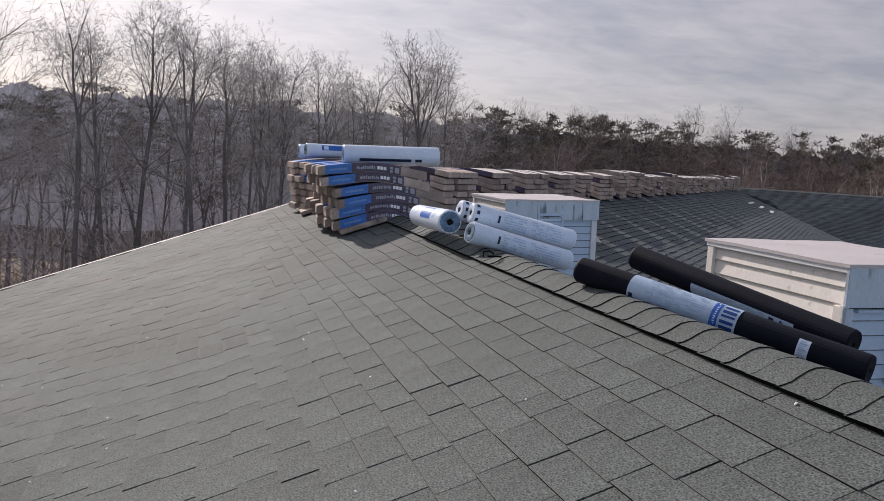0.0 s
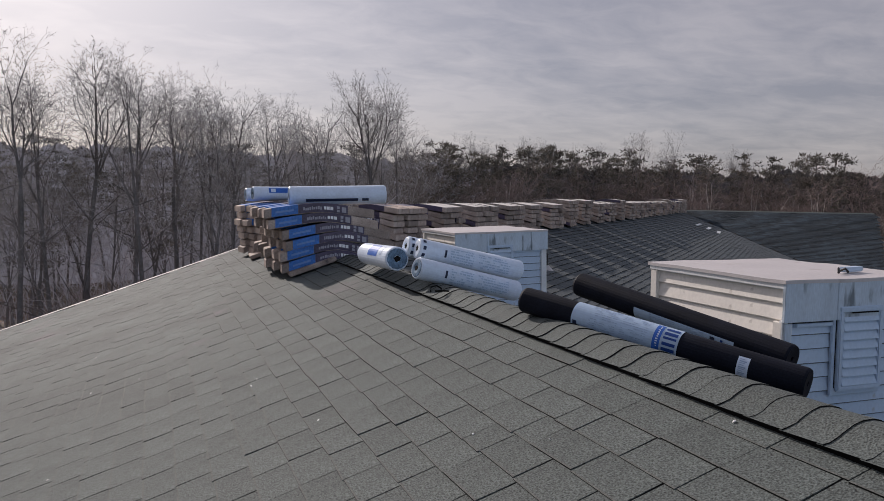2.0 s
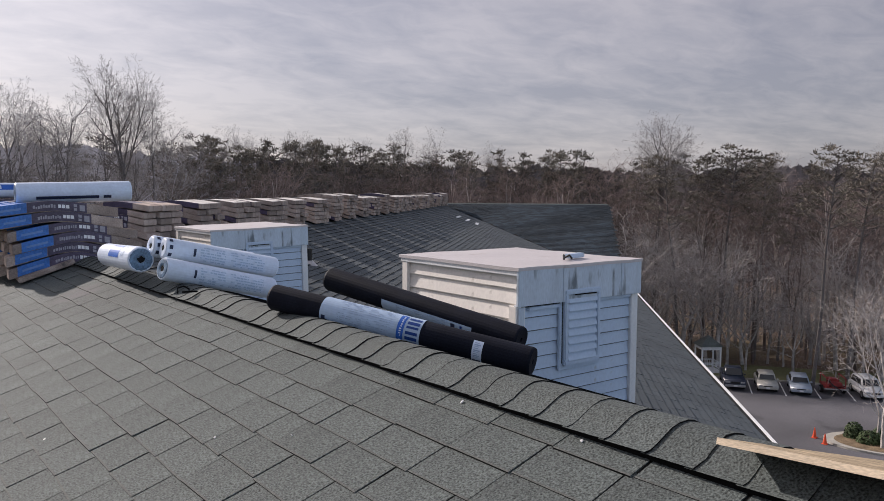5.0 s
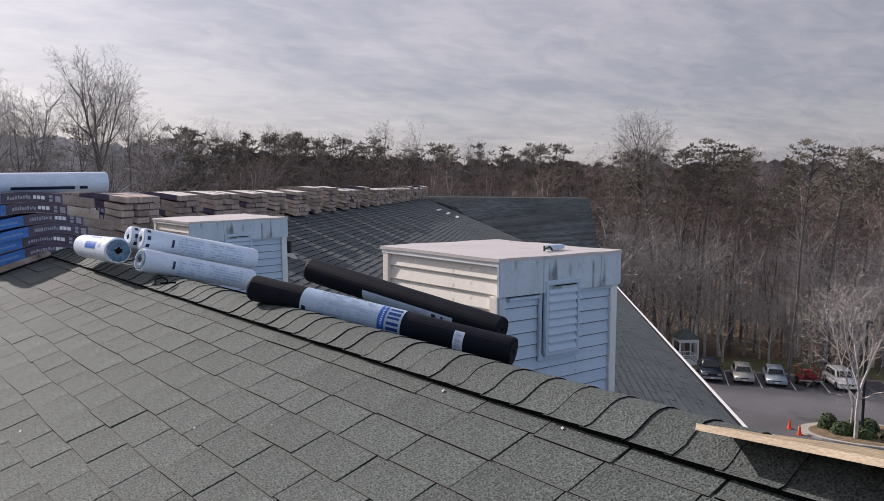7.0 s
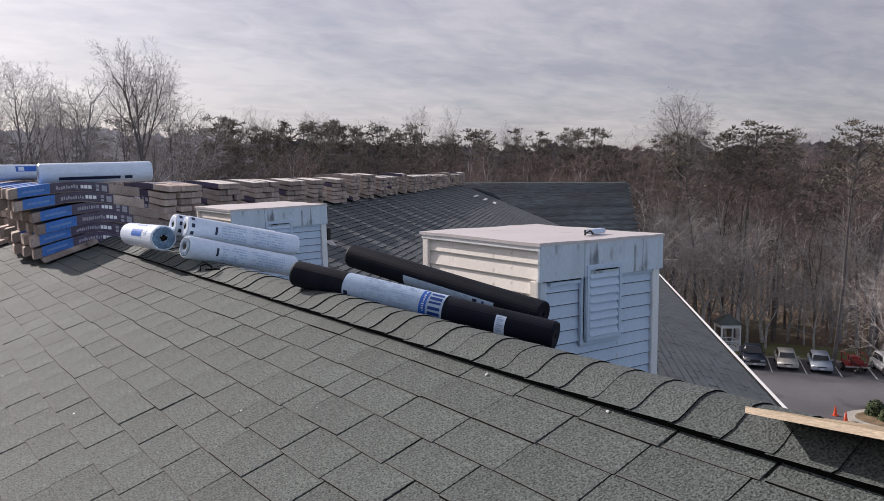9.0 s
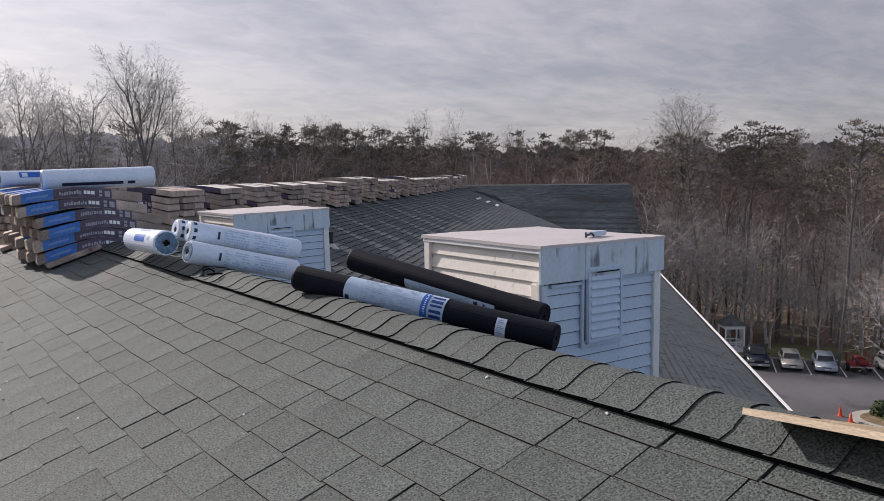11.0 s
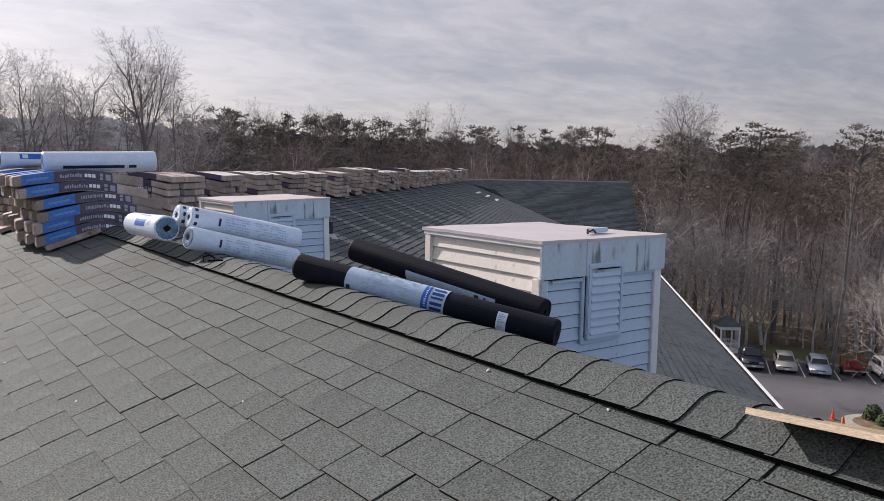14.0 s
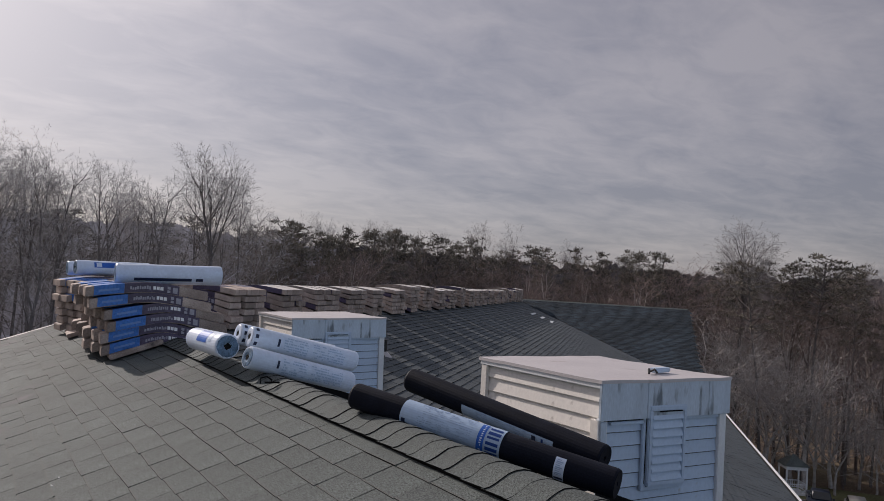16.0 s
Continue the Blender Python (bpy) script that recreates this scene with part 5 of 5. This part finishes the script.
# the wooded distance behind everything
def far_backdrop(az0, az1, material, label):
    """The far side of the wood, with an uneven top."""
    V, Fc = [], []
    r = random.Random(91)
    n = int((az1 - az0) * 14)
    for i in range(n + 1):
        deg = az0 + (az1 - az0) * i / n
        az = radians(deg)
        dist = 165 + 6 * math.sin(deg * 0.3)
        x, y = -1.9 + dist * math.sin(az), dist * math.cos(az)
        rise = float(np.interp(deg, [-60, 2, 14, 24, 40, 110], [2.8, 2.8, 2.6, 2.1, 1.7, 1.5]))
        rise += 0.5 * noise.noise(Vector((deg * 0.55, 0.3, 0))) + 0.35 * noise.noise(Vector((deg * 2.1, 5.3, 0))) + 0.30 * abs(noise.noise(Vector((deg * 6.3, 2.1, 0)))) + 0.08 * r.random()
        V += [(x, y, GROUND - 0.5), (x, y, 0.7 + dist * math.tan(radians(rise)))]
    for i in range(n):
        Fc.append((2 * i, 2 * i + 2, 2 * i + 3, 2 * i + 1))
    return tagged(new("backdrop", mesh_of("backdrop", V, Fc, material)), label, "backdrop", kind="structure")


far_backdrop(-60, 24, FAR_HAZE, "grey wooded distance, its sunlit haze painted and glowing")
far_backdrop(24, 105, FAR_WOOD, "dim brown wooded distance")


# ---- the car park ----
def wheel(parent, x, y, r=0.33, w=0.22):
    tyre = part("tyre", tube_bm([(x, y - w / 2, r), (x, y - w / 2 + 0.03, r), (x, y + w / 2 - 0.03, r), (x, y + w / 2, r)], [r * 0.9, r, r, r * 0.9], 18), TYRE, parent)
    part("rim", tube_bm([(x, y - w / 2 - 0.008, r), (x, y + w / 2 + 0.008, r)], [r * 0.6, r * 0.6], 14), METAL, tyre)


def car(m, colour, style, label):
    """A parked car: x forwards, y to its left, z up, on its wheels."""
    paint = mat(style + "_paint", colour, 0.3, 0.04, 1, 30, 0, spec=0.6)
    th = thing("car", m, label, "car", "cars parked in a row")
    if style in ("pickup", "suv"):
        L, Wd, hood, roof = 4.9, 1.76, 1.08, 1.74
    elif style == "van":
        L, Wd, hood, roof = 4.2, 1.70, 1.0, 1.62
    else:
        L, Wd, hood, roof = 4.35, 1.68, 0.90, 1.40
    body = [(-L / 2, 0.45), (-L / 2 + 0.03, 0.85), (-L / 2 + 0.1, hood - 0.06), (-L * 0.30, hood), (L * 0.20, hood), (L * 0.42, hood - 0.10), (L / 2 - 0.06, hood - 0.22), (L / 2, 0.55), (L / 2 - 0.05, 0.30), (-L / 2 + 0.06, 0.30)]
    bm = prism_bm(body, -Wd / 2, Wd / 2)
    bmesh.ops.bevel(bm, geom=[e for e in bm.edges], offset=0.06, segments=2, affect="EDGES")
    part("body", bm, paint, th, "", True)
    rear = -L * 0.42 if style in ("van", "suv") else (-L * 0.10 if style == "pickup" else -L * 0.32)
    cab = [(rear, hood - 0.03), (rear + 0.15, roof - 0.06), (rear + 0.32, roof), (L * 0.08, roof), (L * 0.12, roof - 0.05), (L * 0.25, hood - 0.03)]
    bm = prism_bm(cab, -Wd / 2 + 0.09, Wd / 2 - 0.09)
    for v in bm.verts:
        if v.co.z > hood + 0.1:
            v.co.y *= 0.86
    bmesh.ops.bevel(bm, geom=[e for e in bm.edges], offset=0.04, segments=2, affect="EDGES")
    part("cabin", bm, paint, th, "", True)
    # windscreen and side panes, set 4 mm out
    k = (L * 0.25 - L * 0.12) / (roof - 0.02 - hood)
    z0, z1 = hood + 0.06, roof - 0.10
    xa, xb = L * 0.25 - k * (z0 - hood) + 0.02, L * 0.25 - k * (z1 - hood) + 0.02
    ya, yb = Wd / 2 - 0.20, (Wd / 2 - 0.09) * 0.86 - 0.08
    part("windscreen", mesh_of("windscreen", [(xa, -ya, z0), (xa, ya, z0), (xb, yb, z1), (xb, -yb, z1)], [(0, 1, 2, 3)], GLASS), None, th)
    for s in (-1, 1):
        yo, yi = s * (Wd / 2 - 0.072), s * ((Wd / 2 - 0.09) * 0.86 + 0.016)
        part("side_window", mesh_of("side_window", [(rear + 0.25, yo, hood + 0.07), (L * 0.19, yo, hood + 0.07), (L * 0.11, yi, roof - 0.10), (rear + 0.35, yi, roof - 0.10)], [(0, 1, 2, 3)], GLASS), None, th)
        part("headlight", box_bm(0.08, 0.36, 0.15, (L / 2 - 0.05, s * (Wd / 2 - 0.27), hood - 0.33), 0.02), METAL, th, "clear headlight")
        part("mirror", box_bm(0.10, 0.18, 0.12, (L * 0.17, s * (Wd / 2 + 0.06), hood + 0.08), 0.02), paint, th)
    part("grille", box_bm(0.05, Wd * 0.42, 0.17, (L / 2 - 0.025, 0, hood - 0.36), 0.01), BLACK_PAINT, th)
    part("bumper", box_bm(0.16, Wd * 0.97, 0.2, (L / 2 - 0.02, 0, 0.45), 0.04), METAL if style == "pickup" else paint, th)
    part("number_plate", box_bm(0.02, 0.32, 0.13, (L / 2 + 0.065, 0, 0.46)), WHITE, th)
    for x in (-L * 0.31, L * 0.31):
        for y in (-Wd / 2 + 0.1, Wd / 2 - 0.1):
            wheel(th, x, y, 0.38 if style in ("pickup", "van", "suv") else 0.32)
    return th


FACE = math.degrees(math.atan2(-OUT.y, -OUT.x))
def stall(s, d=0.0, turn=0.0, L=4.6):
    p = P0 + ROW * s + OUT * (L / 2 + d)
    return pose(p.x, p.y, GROUND + 0.022, 0, 0, FACE + turn)


car(stall(-5.2, 0.2, 3, 5.1), (0.02, 0.028, 0.05), "pickup", "dark blue pickup truck parked nose out")
car(stall(-2.4, 0.2, 0, 4.6), (0.40, 0.39, 0.36), "saloon", "pale beige saloon car parked nose out")
car(stall(0.3, 0.0, -2, 4.6), (0.32, 0.37, 0.44), "coupe", "silver saloon car parked nose out")
car(stall(5.65, 0.2, 8, 4.2), (0.75, 0.75, 0.75), "van", "white estate car parked nose out")
car(stall(11.0, 0.4, 0, 4.6), (0.08, 0.09, 0.10), "hatch", "dark grey car parked beyond the young tree")

# red trailer with machinery
m = stall(3.0, 0.6, 4, 3.0)
th = thing("red_trailer", m, "red utility trailer with a frame and drawbar", "trailer")
RED = mat("red_paint", (0.24, 0.03, 0.03), 0.55, 0.35, 3, 30, 0.1, spots=((0.05, 0.03, 0.03), 4.0, 0.35))
part("bed", box_bm(2.4, 1.6, 0.16, (-0.2, 0, 0.62), 0.02), RED, th)
for x in (-1.3, 0.9):
    for y in (-0.75, 0.75):
        part("post", box_bm(0.08, 0.08, 0.9, (x, y, 1.1)), RED, th)
part("rail", box_bm(2.3, 0.07, 0.08, (-0.2, -0.75, 1.5)), RED, th)
part("rail", box_bm(2.3, 0.07, 0.08, (-0.2, 0.75, 1.5)), RED, th)
part("engine_box", box_bm(0.9, 0.8, 0.6, (-0.3, 0, 1.0), 0.05), RED, th)
part("hopper", box_bm(0.5, 1.1, 0.35, (0.55, 0, 0.95), 0.06), RED, th)
part("hose", tube_bm([(0.6, -0.4, 1.2), (1.0, -0.7, 1.35), (1.3, -0.2, 0.9), (1.6, 0.3, 0.6)], [0.05] * 4, 6), BLACK_PAINT, th)
part("exhaust", tube_bm([(-0.5, 0.3, 1.3), (-0.5, 0.3, 1.75)], [0.05, 0.05], 8), METAL, th)
part("tail_bar", box_bm(0.08, 1.9, 0.1, (1.1, 0, 0.62)), METAL, th)
part("drawbar", box_bm(1.6, 0.1, 0.1, (1.7, 0, 0.5)), BLACK_PAINT, th)
for y in (-0.9, 0.9):
    wheel(th, -0.2, y, 0.34)

# gazebo
th = thing("gazebo", pose(63.9, 43.1, GROUND, 0, 0, FACE + 20) @ Matrix.Diagonal((0.64, 0.64, 0.97, 1)), "white wooden gazebo with open sides and a railing", "gazebo")
part("floor_deck", box_bm(3.0, 3.0, 0.2, (0, 0, 0.15), 0.02), WHITE, th)
for x in (-1.4, 1.4):
    for y in (-1.4, 1.4):
        part("post", box_bm(0.20, 0.20, 2.5, (x, y, 1.45), 0.01), WHITE, th)
for s in (-1, 1):
    for z in (0.45, 1.05):
        part("rail", box_bm(2.7, 0.06, 0.08, (0, s * 1.4, z)), WHITE, th)
        part("rail", box_bm(0.06, 2.7, 0.08, (s * 1.4, 0, z)), WHITE, th)
    for k in range(9):
        part("baluster", box_bm(0.035, 0.035, 0.55, (-1.2 + 0.3 * k, s * 1.4, 0.75)), WHITE, th)
        part("baluster", box_bm(0.035, 0.035, 0.55, (s * 1.4, -1.2 + 0.3 * k, 0.75)), WHITE, th)
    part("arch_board", box_bm(2.7, 0.06, 0.3, (0, s * 1.4, 2.5)), WHITE, th)
    part("arch_board", box_bm(0.06, 2.7, 0.3, (s * 1.4, 0, 2.5)), WHITE, th)
bm = bmesh.new()
bmesh.ops.create_cone(bm, cap_ends=True, segments=4, radius1=2.5, radius2=0.05, depth=1.0, matrix=Matrix.Translation((0, 0, 3.2)) @ Matrix.Rotation(radians(45), 4, "Z"))
part("roof", bm, SHINGLE, th, "dark shingled pyramid roof")

# lamp post on the island
th = thing("lamp_post", pose(53.8, 22.3, GROUND + 0.19, 0, 0, FACE), "black lamp post with a flat lamp head", "lamp post")
part("pole", tube_bm([(0, 0, 0), (0, 0, 8.1)], [0.10, 0.08], 10), BLACK_PAINT, th)
part("base", tube_bm([(0, 0, 0), (0, 0, 0.5)], [0.2, 0.18], 12), BLACK_PAINT, th)
part("lamp_head", box_bm(0.7, 0.35, 0.14, (0.35, 0, 8.1), 0.03), BLACK_PAINT, th)

# young pale trees on the island
for x, y, h, k in ((53.1, 22.4, 14.0, 0), (54.4, 23.3, 11.0, 1)):
    plant(PALE, k, x, y, h, x, "young leafless tree with pale bark on the island", "young_tree", 0.85, "island trees")
# small pale trees along the lawn
for s, d, h in ((-3.6, 9.0, 8.5), (-9.5, 9.8, 14.0), (-12.5, 10.5, 16.0), (-15.5, 9.5, 13.0), (2.8, 10.6, 8.0), (8.5, 10.4, 12.0), (13.5, 9.0, 14.0), (-7.2, 11.0, 11.0)):
    x, y = lot(s, d)
    plant(PALE, int(abs(s)), x, y, h, s, "small pale leafless tree at the lawn's edge", "young_tree", 1.3, "lawn trees")


def shrub(x, y, r, h, seed):
    rg = random.Random(seed)
    V, Fc = [], []
    for _ in range(520):
        d = Vector((rg.gauss(0, 1), rg.gauss(0, 1), abs(rg.gauss(0, 0.8)))).normalized()
        c = Vector((d.x * r, d.y * r, d.z * h)) * rg.uniform(0.82, 1.04)
        a = d.cross(Vector((rg.gauss(0, 1), rg.gauss(0, 1), rg.gauss(0, 1)))).normalized() * r * 0.11
        b = d.cross(a).normalized() * r * 0.11 + d * r * 0.05
        n = len(V)
        V.extend((c - a, c + b, c + a, c - b))
        Fc.append((n, n + 1, n + 2, n + 3))
    th = thing("shrub", pose(x, y, GROUND + 0.19), "clipped round green shrub in the mulch bed", "shrub", "island shrubs")
    part("leaves", mesh_of("leaves", V, Fc, BUSH), None, th)
    part("stem", tube_bm([(0, 0, 0), (0, 0, h * 0.5)], [0.05, 0.03], 6), BARK, th)


for i, (x, y, r) in enumerate(((53.9, 24.7, 0.75), (54.9, 25.1, 0.72), (53.5, 23.5, 0.9), (54.9, 23.3, 0.85), (53.9, 22.1, 0.85), (55.8, 22.7, 0.85), (54.7, 20.6, 0.9), (56.3, 20.3, 0.85), (55.4, 19.0, 0.85))):
    shrub(x, y, r * 0.85, 0.8, i)

for x, y in ((51.97, 26.5), (51.17, 25.37)):
    th = thing("traffic_cone", pose(x, y, GROUND + 0.022), "orange traffic cone on the asphalt", "traffic cone", "traffic cones")
    CONE = mat("cone_orange", (0.75, 0.10, 0.04), 0.5, 0.1)
    bm = bmesh.new()
    bmesh.ops.create_cone(bm, cap_ends=True, segments=14, radius1=0.15, radius2=0.03, depth=0.7, matrix=Matrix.Translation((0, 0, 0.38)))
    part("cone", bm, CONE, th)
    part("foot", box_bm(0.36, 0.36, 0.04, (0, 0, 0.02), 0.01), CONE, th)

# a vent pipe and loose flashing on the far wing
q = at_slope(J, RB, RC, 4.77 * 0.7071 + (12.63 - JY) * 0.7071, 1.95)
th = thing("vent_pipe", Matrix.Translation(q), "dark plumbing vent pipe with a flashing collar", "vent pipe")
part("pipe", tube_bm([(0, 0, -0.05), (0, 0, 0.28)], [0.05, 0.05], 14), BLACK_PAINT, th)
part("collar", tube_bm([(0, 0, -0.04), (0, 0, 0.06)], [0.16, 0.06], 14), METAL, th)
q = at_slope(J, RB, RC, 22.37 * 0.7071 + (30.18 - JY) * 0.7071, 1.9)
for i in range(3):
    th = thing("loose_flashing", Matrix.Translation(q + Vector((0.33 * i, -0.36 * i, -0.169 * i + 0.03))) @ pose(0, 0, 0, 10, -14, 20 * i), "pale scrap of bent flashing lying on the shingles", "flashing", "scraps of flashing")
    part("scrap", box_bm(0.42, 0.16, 0.03, (0, 0, 0), 0.008), WHITE, th)


# ---- shingles, last ----
def in_left(s, w):
    return s < RAKE_Y - 0.12 and w < HALF


def in_right(s, w):
    return s < JY - 0.4142 * w and w < HALF


def in_w2(s, w):
    return s > -0.4142 * w and s < L2 - w and w < HALF


def in_w3(s, w):
    return s > w and s < L3


UP = Vector((0, 1, 0))
ZERO = Vector((0, 0, 0))
# where the joints of the uppermost courses start, on either side of a break in the bond
STARTS = [(1.60, 1.60), (1.924, 1.924), (1.938, 3.279), (1.994, 3.04), (2.12, 3.177), (2.39, 3.292), (2.47, 3.368), (2.45, 3.296),
          (2.527, 3.422), (2.527, 4.018), (2.38, 3.279), (2.514, 3.111), (2.49, 3.989), (2.56, 3.755)]
lay_shingles(roof_left, ZERO, UP, Vector((-1, 0, 0)), in_left, -15.9, 14.8, 0.0845, 10.4, 1, lambda s, d: 0.7 < s < 5.3 and 0.05 < d < 2.9, "shingle_field",
             starts=STARTS, split=2.75)
lay_shingles(roof_right, ZERO, UP, Vector((1, 0, 0)), in_right, -15.9, 10.4, 0.0845, 10.4, 2, None, "shingle_field", gap=0.45)
lay_shingles(roof_w2, J, RB, RC, in_w2, -4.2, L2, 0.0845, 10.4, 3, None, "shingle_field", SHINGLE_SHADE, 2.0)
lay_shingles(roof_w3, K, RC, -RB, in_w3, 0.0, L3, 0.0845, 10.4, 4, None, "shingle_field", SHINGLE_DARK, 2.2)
